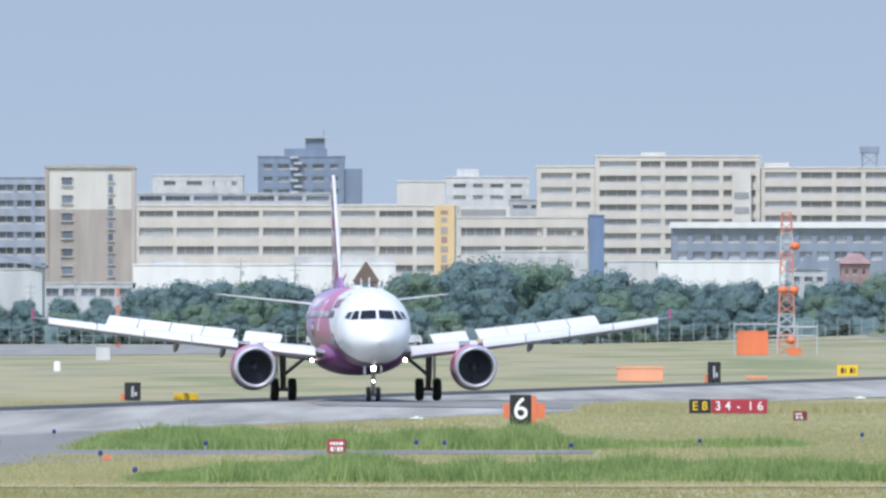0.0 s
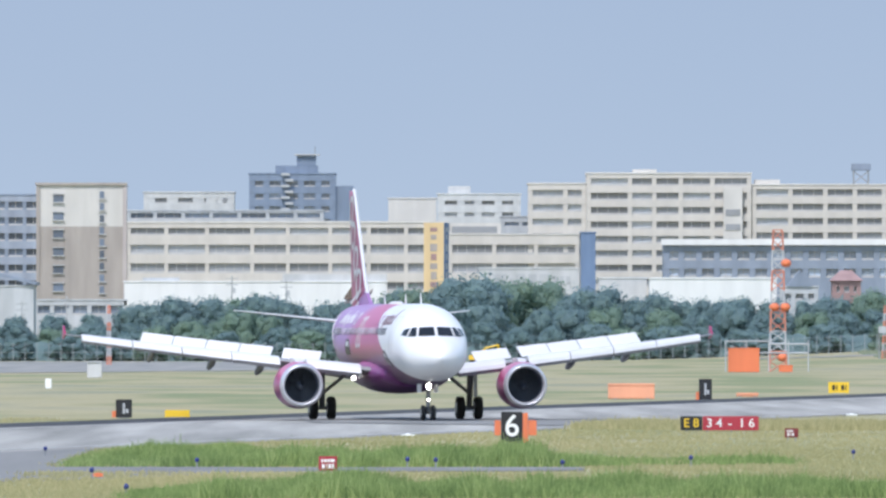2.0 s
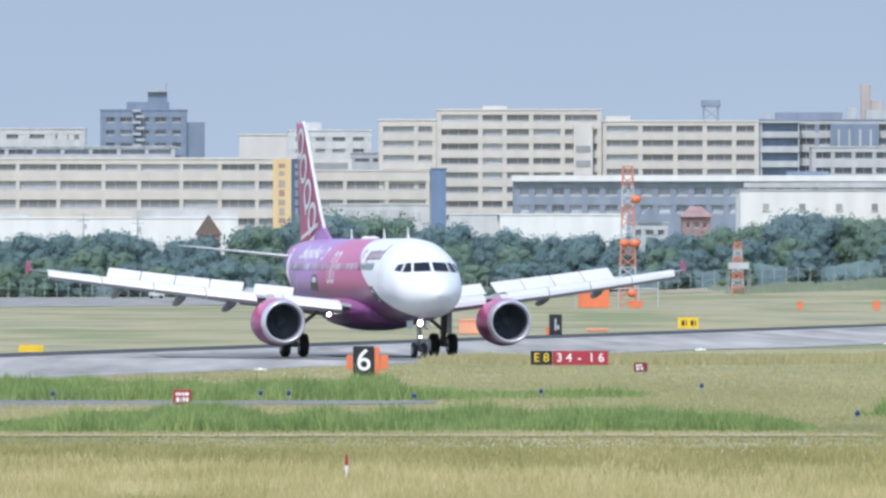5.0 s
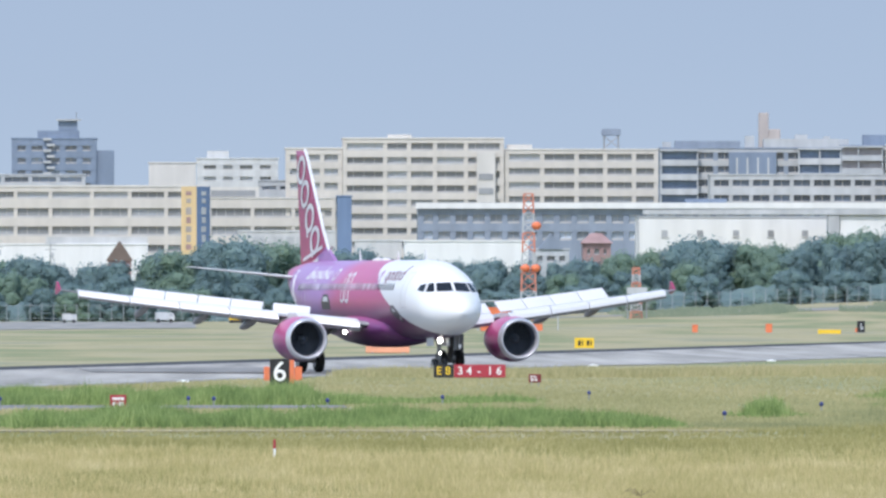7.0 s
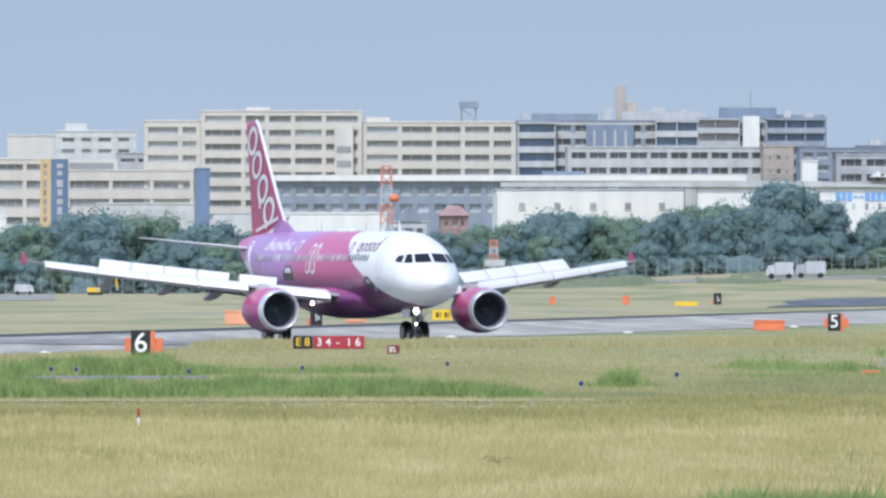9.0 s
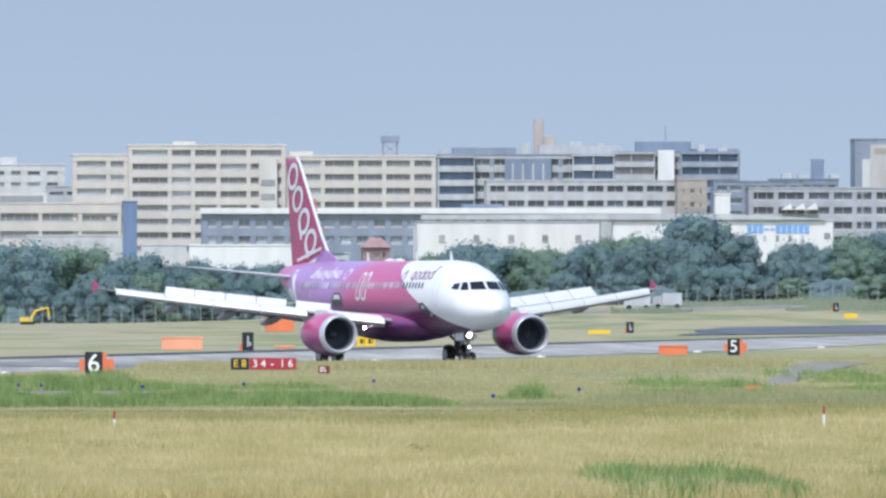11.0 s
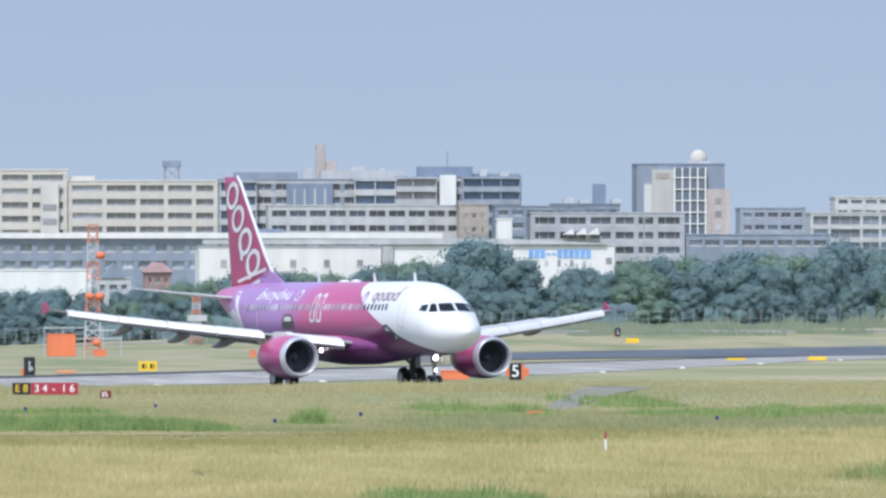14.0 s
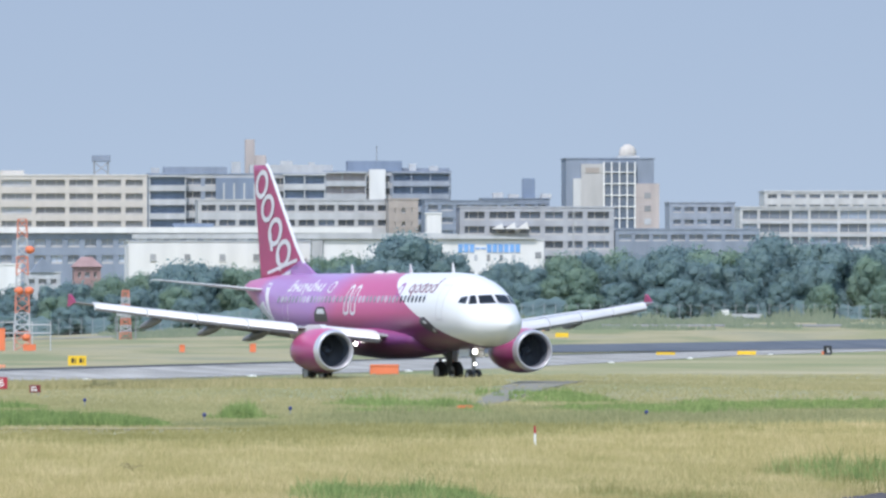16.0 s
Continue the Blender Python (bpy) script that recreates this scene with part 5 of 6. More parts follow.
            part("ring_mark", bm, P["white"], fin, "white ring shape")
        for cx, cz, rx, rz in ((-35.05, 10.8, 0.98, 0.8), (-34.15, 9.5, 1.0, 0.78), (-33.0, 8.2, 1.05, 0.8), (-31.75, 7.0, 1.08, 0.8)):
            ring(cx, cz, rx, rz, rx * 0.6, rz * 0.66)
        for (ax, az), (bx, bz) in (((-33.75, 8.2), (-33.5, 7.15)), ((-32.55, 7.0), (-32.2, 6.05))):
            bm = bmesh.new()
            rows = [[bm.verts.new((x + o, fin_y(x + o, z, s), z)) for o in (-0.2, 0.0, 0.2)] for x, z in ((ax + (bx - ax) * k / 4, az + (bz - az) * k / 4) for k in range(5))]
            for p, q in zip(rows, rows[1:]):
                for k in range(2):
                    bm.faces.new((p[k], p[k + 1], q[k + 1], q[k]))
            part("stem_mark", bm, P["white"], fin, "white stem shape")
        for a, b in (((-29.3, 6.65), (-33.6, 5.95)), ((-30.2, 6.0), (-31.6, 5.75))):
            bm = bmesh.new()
            vs = [bm.verts.new((a[0], s * 0.305, a[1] - 0.1)), bm.verts.new((b[0], s * 0.305, b[1] - 0.09)), bm.verts.new((b[0], s * 0.305, b[1] + 0.09)), bm.verts.new((a[0], s * 0.305, a[1] + 0.1))]
            bm.faces.new(vs)
            part("stripe_mark", bm, P["white"], fin)
        bm = bmesh.new()
        rr = []
        for a, le, ch, z in ((0.3, -31.3, 3.9, 4.95), (1.0, -31.6, 3.7, 5.0), (3.5, -33.2, 2.5, 5.28), (6.0, -34.75, 1.4, 5.56), (6.22, -35.0, 1.1, 5.58)):
            rr.append(foil(le, ch, 0.1, s * a, z))
        loft(bm, rr)
        part("tailplane", bm, P["white"], e, "white tailplane", True)
    spoilers = []
    for s in (-1, 1):
        spoilers += build_wing(e, s)
        build_engine(e, s)
    # landing lights at the wing roots
    for s in (-1, 1):
        bm = bmesh.new()
        bmesh.ops.create_uvsphere(bm, u_segments=14, v_segments=8, radius=0.1)
        for v in bm.verts:
            v.co = Vector((-15.6 + v.co.x * 0.5, s * 2.44 + v.co.y, 2.12 + v.co.z))
        part("landing_light", bm, P["lamp"], e, "lit round landing light")
    # main gear
    wheels = []
    for s in (-1, 1):
        bm = bmesh.new()
        rod(bm, (-17.7, s * 3.8, 0.585), (-17.55, s * 3.85, 2.9), 0.15, 0.19, 14)
        rod(bm, (-17.7, s * 3.3, 0.585), (-17.7, s * 4.3, 0.585), 0.1, n=10)
        leg = part("main_leg", bm, P["gear"], e, "grey main gear leg")
        bm = bmesh.new()
        rod(bm, (-17.6, s * 3.75, 1.35), (-17.5, s * 2.3, 2.55), 0.09)
        rod(bm, (-17.45, s * 3.8, 0.9), (-17.15, s * 3.8, 1.3), 0.05)
        part("side_brace", bm, P["gear"], leg)
        part("gear_door", boxed(-18.2, -17.2, s * 4.12 - 0.03, s * 4.12 + 0.03, 1.15, 2.7), P["white"], leg)
        for d in (-0.46, 0.46):
            wheels.append((wheel(e, "main_wheel", (-17.7, s * 3.795 + d, 0.585), 0.585, 0.42), 0.585))
    # nose gear
    bm = bmesh.new()
    rod(bm, (-5.07, 0, 0.39), (-5.0, 0, 2.1), 0.1, 0.12, 14)
    rod(bm, (-5.07, -0.3, 0.39), (-5.07, 0.3, 0.39), 0.07)
    rod(bm, (-5.0, 0, 1.2), (-5.9, 0, 1.95), 0.06)
    leg = part("nose_leg", bm, P["gear"], e, "grey nose gear leg")
    for s in (-1, 1):
        part("nose_door", boxed(-6.0, -4.6, s * 0.42 - 0.02, s * 0.42 + 0.02, 1.42, 1.86), P["white"], leg)
        wheels.append((wheel(e, "nose_wheel", (-5.07, s * 0.25, 0.39), 0.39, 0.22), 0.39))
    for z, r in ((1.72, 0.13), (1.05, 0.055)):
        bm = bmesh.new()
        bmesh.ops.create_uvsphere(bm, u_segments=14, v_segments=8, radius=r)
        for v in bm.verts:
            v.co = Vector((-4.84 + v.co.x * 0.5, v.co.y, z + v.co.z))
        part("taxi_light", bm, P["lamp"], leg, "lit round taxi light")
    return e, spoilers, wheels


AIRLINER, SPOILERS, WHEELS = build_airliner()


# ---- airfield signs, lights and markers ----
def distance_sign(digit, x, y, h=1.3):
    z = land(x, y)
    t = thing("distance_sign", f"black distance sign with a white {digit} in an orange frame", "airfield sign", (x, y, z), "distance signs")
    part("panel", boxed(-0.46 * h, 0.2 * h, -0.12, 0.12, 0.1, h, bevel=0.02), M["black"], t, "black face")
    part("end_box", boxed(0.205 * h, 0.36 * h, -0.14, 0.3, 0.08, h * 0.97, bevel=0.02), M["orange"], t, "orange end panel")
    part("side_wing", boxed(-0.66 * h, -0.47 * h, -0.08, 0.1, 0.28 * h, 0.74 * h, bevel=0.02), M["orange"], t)
    part("side_wing", boxed(0.37 * h, 0.62 * h, -0.08, 0.2, 0.28 * h, 0.74 * h, bevel=0.02), M["orange"], t)
    for xx in (-0.3 * h, 0.1 * h):
        bm = bmesh.new()
        rod(bm, (xx, 0, -0.05), (xx, 0, 0.12), 0.05)
        part("foot", bm, M["steel"], t)
    words(str(digit), h * 0.94, 0.01, M["sign_white"], t, (-0.13 * h, -0.135, 0.55 * h), "numeral")
    return t


def build_signs():
    distance_sign(6, 3.3, 601.5, 1.32)
    distance_sign(5, 48.8, 877, 1.22)
    t = thing("holding_sign", "black and red holding position sign with yellow and white lettering", "airfield sign", (12.85, 671.3, land(12.85, 671.3)))
    part("direction_panel", boxed(-1.78, -0.8, -0.12, 0.12, 0.08, 0.72, bevel=0.02), M["black"], t, "black panel")
    part("mandatory_panel", boxed(-0.78, 1.74, -0.12, 0.12, 0.08, 0.72, bevel=0.02), M["red"], t, "red panel")
    for x in (-1.5, -0.6, 0.5, 1.5):
        bm = bmesh.new()
        rod(bm, (x, 0, -0.05), (x, 0, 0.1), 0.04)
        part("foot", bm, M["steel"], t)
    for ch, x in (("E", -1.51), ("8", -1.08)):
        words(ch, 0.56, 0.008, M["yellow"], t, (x, -0.13, 0.4), "letter")
    for ch, x in (("3", -0.48), ("4", -0.04), ("-", 0.44), ("1", 0.98), ("6", 1.42)):
        words(ch, 0.56, 0.008, M["sign_white"], t, (x, -0.13, 0.4), "numeral")

    def small_sign(name, x, y, w, h, z0, mat, label, bars):
        t = thing(name, label, "airfield sign", (x, y, land(x, y)))
        part("panel", boxed(-w / 2, w / 2, -0.05, 0.05, z0, z0 + h, bevel=0.012), mat, t)
        part("rim", boxed(-w / 2 - 0.02, w / 2 + 0.02, 0.052, 0.08, z0 - 0.02, z0 + h + 0.02), mat, t)
        for s in (-1, 1):
            bm = bmesh.new()
            rod(bm, (s * w * 0.3, 0, -0.05), (s * w * 0.3, 0, z0 + 0.02), 0.025)
            part("post", bm, M["steel"], t)
        for u0, u1, v0, v1 in bars:
            part("lettering_bar", boxed(-w / 2 + u0 * w, -w / 2 + u1 * w, -0.065, -0.052, z0 + v0 * h, z0 + v1 * h), M["sign_white"], t)
    bars = [(0.12, 0.22, 0.6, 0.85), (0.27, 0.42, 0.62, 0.84), (0.47, 0.6, 0.62, 0.84), (0.65, 0.88, 0.62, 0.84), (0.15, 0.32, 0.15, 0.48), (0.4, 0.46, 0.15, 0.48), (0.54, 0.68, 0.15, 0.48), (0.73, 0.86, 0.15, 0.48)]
    small_sign("stop_sign", -3.45, 484.1, 0.56, 0.44, 0.06, M["red"], "small red information sign with white lettering", bars)
    small_sign("stop_sign", 14.65, 612, 0.52, 0.34, 0.2, M["dark_red"], "small dark red sign on two thin posts", bars[:3] + bars[4:7])

    def yellow_board(x, y, w, h, z=None, dark=True):
        z = land(x, y) if z is None else z
        t = thing("yellow_board", "low yellow airfield board with dark marks" if dark else "low plain yellow airfield board", "airfield sign", (x, y, z), "yellow boards")
        part("panel", boxed(-w / 2, w / 2, -0.1, 0.1, 0.04, h, bevel=0.02), M["yellow"], t)
        part("foot", boxed(-w * 0.3, w * 0.3, -0.16, 0.16, -0.04, 0.06), M["steel"], t)
        if dark:
            for u in (-0.32, 0.12):
                part("lettering_bar", boxed(u * w, (u + 0.14) * w, -0.115, -0.104, h * 0.3, h * 0.75), M["black"], t)
                part("lettering_bar", boxed((u + 0.2) * w, (u + 0.25) * w, -0.115, -0.104, h * 0.3, h * 0.75), M["black"], t)
    yellow_board(-13.5, 784, 1.3, 0.42, dark=False)
    yellow_board(29.4, 1085, 1.5, 0.85)
    yellow_board(66, 1500, 2.4, 0.5, dark=False)
    yellow_board(100.5, 1434, 2.0, 0.32, dark=False)
    yellow_board(109.0, 1434, 2.0, 0.45, dark=False)
    yellow_board(119, 1930, 1.8, 0.7, dark=False)

    def back_marker(x, y, h, label="dark runway distance sign seen end-on"):
        t = thing("distance_sign", label, "airfield sign", (x, y, land(x, y)), "distance signs")
        part("panel", boxed(-0.42, 0.42, -0.15, 0.15, 0.06, h, bevel=0.02), M["black"], t)
        part("end_box", boxed(-0.62, -0.425, -0.1, 0.12, 0.06, h * 0.4), M["orange"], t)
        part("lettering_bar", boxed(-0.06, 0.06, -0.166, -0.152, h * 0.25, h * 0.8), M["palegrey"], t)
        part("lettering_bar", boxed(0.1, 0.24, -0.166, -0.152, h * 0.3, h * 0.5), M["palegrey"], t)
        part("foot", boxed(-0.3, 0.3, -0.1, 0.1, -0.05, 0.08), M["steel"], t)
    back_marker(-16.2, 779, 1.0)
    back_marker(17.8, 980, 1.42)
    back_marker(72.0, 1560, 1.3)
    back_marker(121, 2000, 1.3)
    back_marker(118, 1440, 1.0, "dark runway distance sign beside the dark ground band")

    def panel_box(name, label, x, y, w, h, mat, d=1.0):
        t = thing(name, label, "barrier", (x, y, land(x, y)), "orange barriers")
        part("sheet", boxed(-w / 2, w / 2, -d / 2, d / 2, 0.02, h, bevel=0.05), mat, t)
        part("edge_trim", boxed(-w / 2 - 0.03, w / 2 + 0.03, -d / 2 - 0.04, -d / 2 - 0.005, h - 0.12, h - 0.02), mat, t)
        for s in (-1, 1):
            part("foot", boxed(s * w * 0.35 - 0.1, s * w * 0.35 + 0.1, -d / 2 - 0.1, d / 2 + 0.1, -0.06, 0.06), M["steel"], t)
    panel_box("orange_barrier", "low bright orange barrier box in the grass", 45.5, 897, 1.95, 0.72, M["orange"])
    panel_box("orange_barrier", "salmon-orange sheeted barrier", 13.2, 1000, 3.1, 1.05, M["salmon"])
    panel_box("orange_barrier", "bright orange sheeted box beside the mast", 34.0, 1640, 3.4, 2.7, M["orange"], 2.0)
    panel_box("orange_barrier", "small salmon-orange barrier", 21.6, 1030, 1.5, 0.3, M["salmon"], 0.5)
    panel_box("orange_barrier", "small orange barrier beside the mast foot", 38.6, 1640, 1.5, 0.8, M["orange"], 0.8)
    panel_box("orange_barrier", "small orange barrier by the runway", 62, 1560, 0.7, 1.0, M["orange"], 0.4)
    panel_box("orange_barrier", "small orange barrier by the runway", 54, 1560, 0.6, 0.9, M["orange"], 0.4)
    panel_box("orange_barrier", "small low orange block in the grass", 30.0, 498, 0.62, 0.24, M["orange"], 0.3)
    panel_box("orange_barrier", "small low orange block in the grass", -10.4, 462, 0.24, 0.2, M["orange"], 0.2)

    # blue taxiway edge lights
    for x, y in ((-21.6, 655), (-14.2, 545), (-10.6, 462), (-8.5, 412), (-7.9, 497), (-0.9, 500), (0.05, 498), (8.7, 506), (14.9, 530.6), (-14.9, 500), (34.2, 444.8), (16.6, 429), (21.5, 470), (4.2, 489)):
        t = thing("taxiway_light", "small blue taxiway edge light on a thin stem", "airfield light", (x, y, land(x, y)), "taxiway lights")
        bm = bmesh.new()
        rod(bm, (0, 0, -0.03), (0, 0, 0.26), 0.03)
        part("stem", bm, M["steel"], t)
        bm = bmesh.new()
        lathe_z = [(0.22, 0.06), (0.25, 0.075), (0.33, 0.07), (0.37, 0.03)]
        loft(bm, [[(r * math.cos(i * 0.6283), r * math.sin(i * 0.6283), z) for i in range(10)] for z, r in lathe_z])
        part("lens", bm, M["lens"], t, "dark blue lens", True)
    # white runway edge lights
    for y in (585, 650, 716, 790, 870, 960, 1060, 1170, 1300, 1450):
        for u in (1.01,):
            x = runway_x(y, u)
            t = thing("runway_light", "low white runway edge light housing", "airfield light", (x, y, land(x, y)), "runway lights")
            part("base", boxed(-0.3, 0.3, -0.25, 0.25, 0.0, 0.07, bevel=0.02), M["sign_white"], t)
            bm = bmesh.new()
            loft(bm, [[(r * math.cos(i * 0.6283), r * math.sin(i * 0.6283), z) for i in range(10)] for z, r in ((0.07, 0.13), (0.1, 0.11), (0.12, 0.05))])
            part("lens", bm, M["sign_white"], t, "", True)
    # red and white marker posts
    for x, y, h in ((21.8, 304, 0.56), (1.2, 305, 0.42)):
        t = thing("marker_post", "short red and white marker post in tall grass", "marker post", (x, y, land(x, y)), "marker posts")
        bm = bmesh.new()
        rod(bm, (0, 0, -0.03), (0, 0, h), 0.035)
        part("white_section", bm, M["sign_white"], t)
        bm = bmesh.new()
        rod(bm, (0, 0, h), (0, 0, h + 0.22), 0.04, 0.03)
        part("red_section", bm, M["red"], t)


build_signs()


def build_mast(x, y, h, width, discs, label):
    t = thing("lattice_mast", label, "antenna mast", (x, y, land(x, y)))
    for k in range(7):
        z0, z1 = h * k / 7, h * (k + 1) / 7
        bm = bmesh.new()
        w0, w1 = width * (1 - 0.45 * k / 7) / 2, width * (1 - 0.45 * (k + 1) / 7) / 2
        for sx in (-1, 1):
            for sy in (-1, 1):
                rod(bm, (sx * w0, sy * w0, z0), (sx * w1, sy * w1, z1), 0.09, n=6)
        zz = (z0 + z1) / 2
        wm = (w0 + w1) / 2
        for a, b, za, zb in ((w0, wm, z0, zz), (wm, w1, zz, z1)):
            for s in (-1, 1):
                rod(bm, (-a, s * a, za), (b, s * b, zb), 0.055, n=5)
                rod(bm, (a, s * a, za), (-b, s * b, zb), 0.055, n=5)
                rod(bm, (s * a, -a, za), (s * b, b, zb), 0.055, n=5)
        for s in (-1, 1):
            rod(bm, (-w1, s * w1, z1), (w1, s * w1, z1), 0.06, n=5)
        part("lattice_section", bm, M["mast_red"] if k % 2 == 0 else M["palegrey"], t, "red painted lattice" if k % 2 == 0 else "white painted lattice")
    for z, o in discs:
        bm = bmesh.new()
        bmesh.ops.create_uvsphere(bm, u_segments=16, v_segments=10, radius=0.55)
        for v in bm.verts:
            v.co = Vector((o + v.co.x * 1.05, v.co.y - 0.6, z + v.co.z * 0.85))
        part("beacon", bm, M["orange"], t, "orange warning beacon", True)
    return t


def build_field_things():
    build_mast(38.3, 1664, 15.8, 1.9, ((12.1, 0.9), (7.2, 0.8), (7.2, -0.4), (1.6, 0.5)), "red and white lattice mast with orange beacons")
    build_mast(60.8, 2000, 7.0, 1.6, (), "short red and white mast with a white platform")
    build_mast(-42.5, 1950, 7.8, 0.5, (), "thin red and white pole in the grass")
    t = thing("platform_hut", "white equipment hut beside the short mast", "hut", (60.8, 1996, land(60.8, 1996)))
    part("hut", boxed(-1.4, 1.4, -1.0, 1.0, 3.4, 4.3, bevel=0.05), M["palegrey"], t)
    for sx in (-1.3, 1.3):
        bm = bmesh.new()
        rod(bm, (sx, 0, -0.05), (sx, 0, 3.4), 0.12)
        part("leg", bm, M["steel"], t)
    t = thing("equipment_cabinet", "white equipment cabinet in the grass", "cabinet", (-33, 1450, land(-33, 1450)))
    part("cabinet", boxed(-0.7, 0.7, -0.5, 0.5, 0, 1.5, bevel=0.04), M["offwhite"], t)
    part("sloped_lid", boxed(-0.8, 0.8, -0.6, 0.6, 1.5, 1.62), M["palegrey"], t)
    t = thing("equipment_cabinet", "white round-topped post in the grass", "cabinet", (-30.5, 1180, land(-30.5, 1180)))
    part("cabinet", boxed(-0.25, 0.25, -0.2, 0.2, 0, 0.8, bevel=0.06), M["sign_white"], t)
    # perimeter fence
    f = thing("perimeter_fence", "tall grey perimeter fence with close posts", "fence")
    me = bpy.data.meshes.new("fence_post")
    bm = bmesh.new()
    rod(bm, (0, 0, -0.2), (0, 0, 2.7), 0.05, n=6)
    bm.to_mesh(me)
    bm.free()
    me.materials.append(M["wire"])
    x = -92.0
    rails = {z: bmesh.new() for z in (0.5, 1.3, 2.4)}
    prev = None
    while x < 240:
        p = Vector((x, 2115, land(x, 2115)))
        shared("fence_post", me, f, p)
        if prev is not None:
            for z, rail in rails.items():
                rod(rail, prev + Vector((0, 0, z)), p + Vector((0, 0, z)), 0.014, n=4)
        prev = p
        x += 1.7
    for rail in rails.values():
        part("fence_wire", rail, M["wire"], f, "thin grey fence wire")

    def vehicle(name, label, x, y, body, cab, cat="truck", w=1.0, size=1.0, bed=2.4, turned=0):
        t = thing(name, label, cat, (x, y, land(x, y)))
        t.scale = (size, size, size)
        t.rotation_euler = (0, 0, radians(turned))
        bm = boxed(-2.2 * w if bed > 2 else -5.2 * w, 1.0 * w, -0.9, 0.9, 0.55, bed, bevel=0.08)
        part("cargo_box", bm, body, t)
        bm = bmesh.new()
        loft(bm, [[(1.05 * w, s, 0.5), (2.6 * w, s, 0.5), (2.6 * w, s, 1.2), (2.2 * w, s, 1.95), (1.05 * w, s, 2.0)] for s in (-0.85, 0.85)])
        part("cab", bm, cab, t)
        part("windscreen", boxed(1.3 * w, 2.1 * w, -0.87, -0.855, 1.25, 1.8), M["pane"], t)
        for px in (-1.4, 1.7):
            for py in (-0.8, 0.8):
                bm = bmesh.new()
                rod(bm, (px * w, py - 0.12, 0.4), (px * w, py + 0.12, 0.4), 0.4, n=14)
                part("wheel", bm, M["black"], t)
        return t
    vehicle("small_car", "small white car parked by the fence", -17.9, 2058, M["offwhite"], M["offwhite"], "car", w=0.7, size=0.62, bed=2.1)
    vehicle("small_van", "low white van parked beside the excavator", -4.4, 2062, M["palegrey"], M["offwhite"], "van", w=0.8, size=0.72, bed=2.1)
    # a pale antenna frame round the foot of the tall mast
    t = thing("antenna_frame", "thin white steel frame beside the tall mast", "antenna", (37.0, 1660, land(37.0, 1660)))
    for x in (-4.6, -2.3, 0.2, 2.4, 4.6):
        bm = bmesh.new()
        rod(bm, (x, 0, -0.05), (x, 0, 3.5 if abs(x) > 2 else 3.2), 0.07, n=6)
        part("post", bm, M["palegrey"], t)
    for z, x0, x1 in ((3.4, -4.6, 0.2), (3.1, 0.2, 4.6), (2.1, -4.6, 4.6)):
        bm = bmesh.new()
        rod(bm, (x0, 0, z), (x1, 0, z), 0.08, n=6)
        part("rail", bm, M["palegrey"], t)
    return [(vehicle("small_truck", "small white truck driving along the far fence", 108.5, 2058, M["palegrey"], M["offwhite"], w=0.8, turned=180), 108.5, 2058, 4.5, 8.0),
            (vehicle("box_truck", "grey box truck driving along the far fence", 113.0, 2060, M["palegrey"], M["grey"], w=0.9, turned=180), 113.0, 2060, 4.5, 8.0),
            (vehicle("small_truck", "white flatbed truck driving along the far fence", 156.6, 2124, M["palegrey"], M["sign_white"], w=0.95, size=0.85, bed=1.25, turned=180), 156.6, 2124, 7.0, 16.0)]


def build_excavator():
    t = thing("excavator", "yellow excavator with a bent arm", "excavator", (6.2, 2060, land(6.2, 2060)))
    t.scale = (0.6, 0.6, 0.44)
    part("cab", boxed(-2.4, 0.6, -1.1, 1.1, 0.9, 2.4, bevel=0.12), M["yellow"], t)
    part("cab_window", boxed(-0.6, 0.4, -1.14, -1.105, 1.5, 2.2), M["pane"], t)
    for s in (-1, 1):
        part("track", boxed(-2.4, 1.2, s * 0.9 - 0.3, s * 0.9 + 0.3, 0, 0.85, bevel=0.2), M["black"], t)
    bm = bmesh.new()
    rod(bm, (0.2, 0, 1.8), (1.4, 0, 4.6), 0.34, 0.3, 8)
    rod(bm, (1.4, 0, 4.6), (4.4, 0, 5.6), 0.3, 0.26, 8)
    part("boom", bm, M["yellow"], t)
    bm = bmesh.new()
    rod(bm, (4.3, 0, 5.8), (4.7, 0, 2.6), 0.26, 0.2, 8)
    part("arm", bm, M["yellow"], t)
    bm = bmesh.new()
    loft(bm, [[(4.2, s, 2.7), (5.2, s, 2.5), (5.0, s, 1.6), (4.3, s, 1.7)] for s in (-0.5, 0.5)])
    part("bucket", bm, M["steel"], t)


def build_turret():
    t = thing("turret_house", "small brick turret with a dark pointed roof", "house", (-11.6, 2250, land(-11.6, 2250)))
    part("turret", boxed(-1.8, 1.8, -1.8, 1.8, -0.2, 9.2), M["brick"], t)
    bm = bmesh.new()
    loft(bm, [[(-2.1, -2.1, 9.2), (2.1, -2.1, 9.2), (2.1, 2.1, 9.2), (-2.1, 2.1, 9.2)], [(-0.1, -0.1, 12.2), (0.1, -0.1, 12.2), (0.1, 0.1, 12.2), (-0.1, 0.1, 12.2)]])
    part("pointed_roof", bm, M["bark"], t)


DRIVING = build_field_things()
build_excavator()
build_turret()


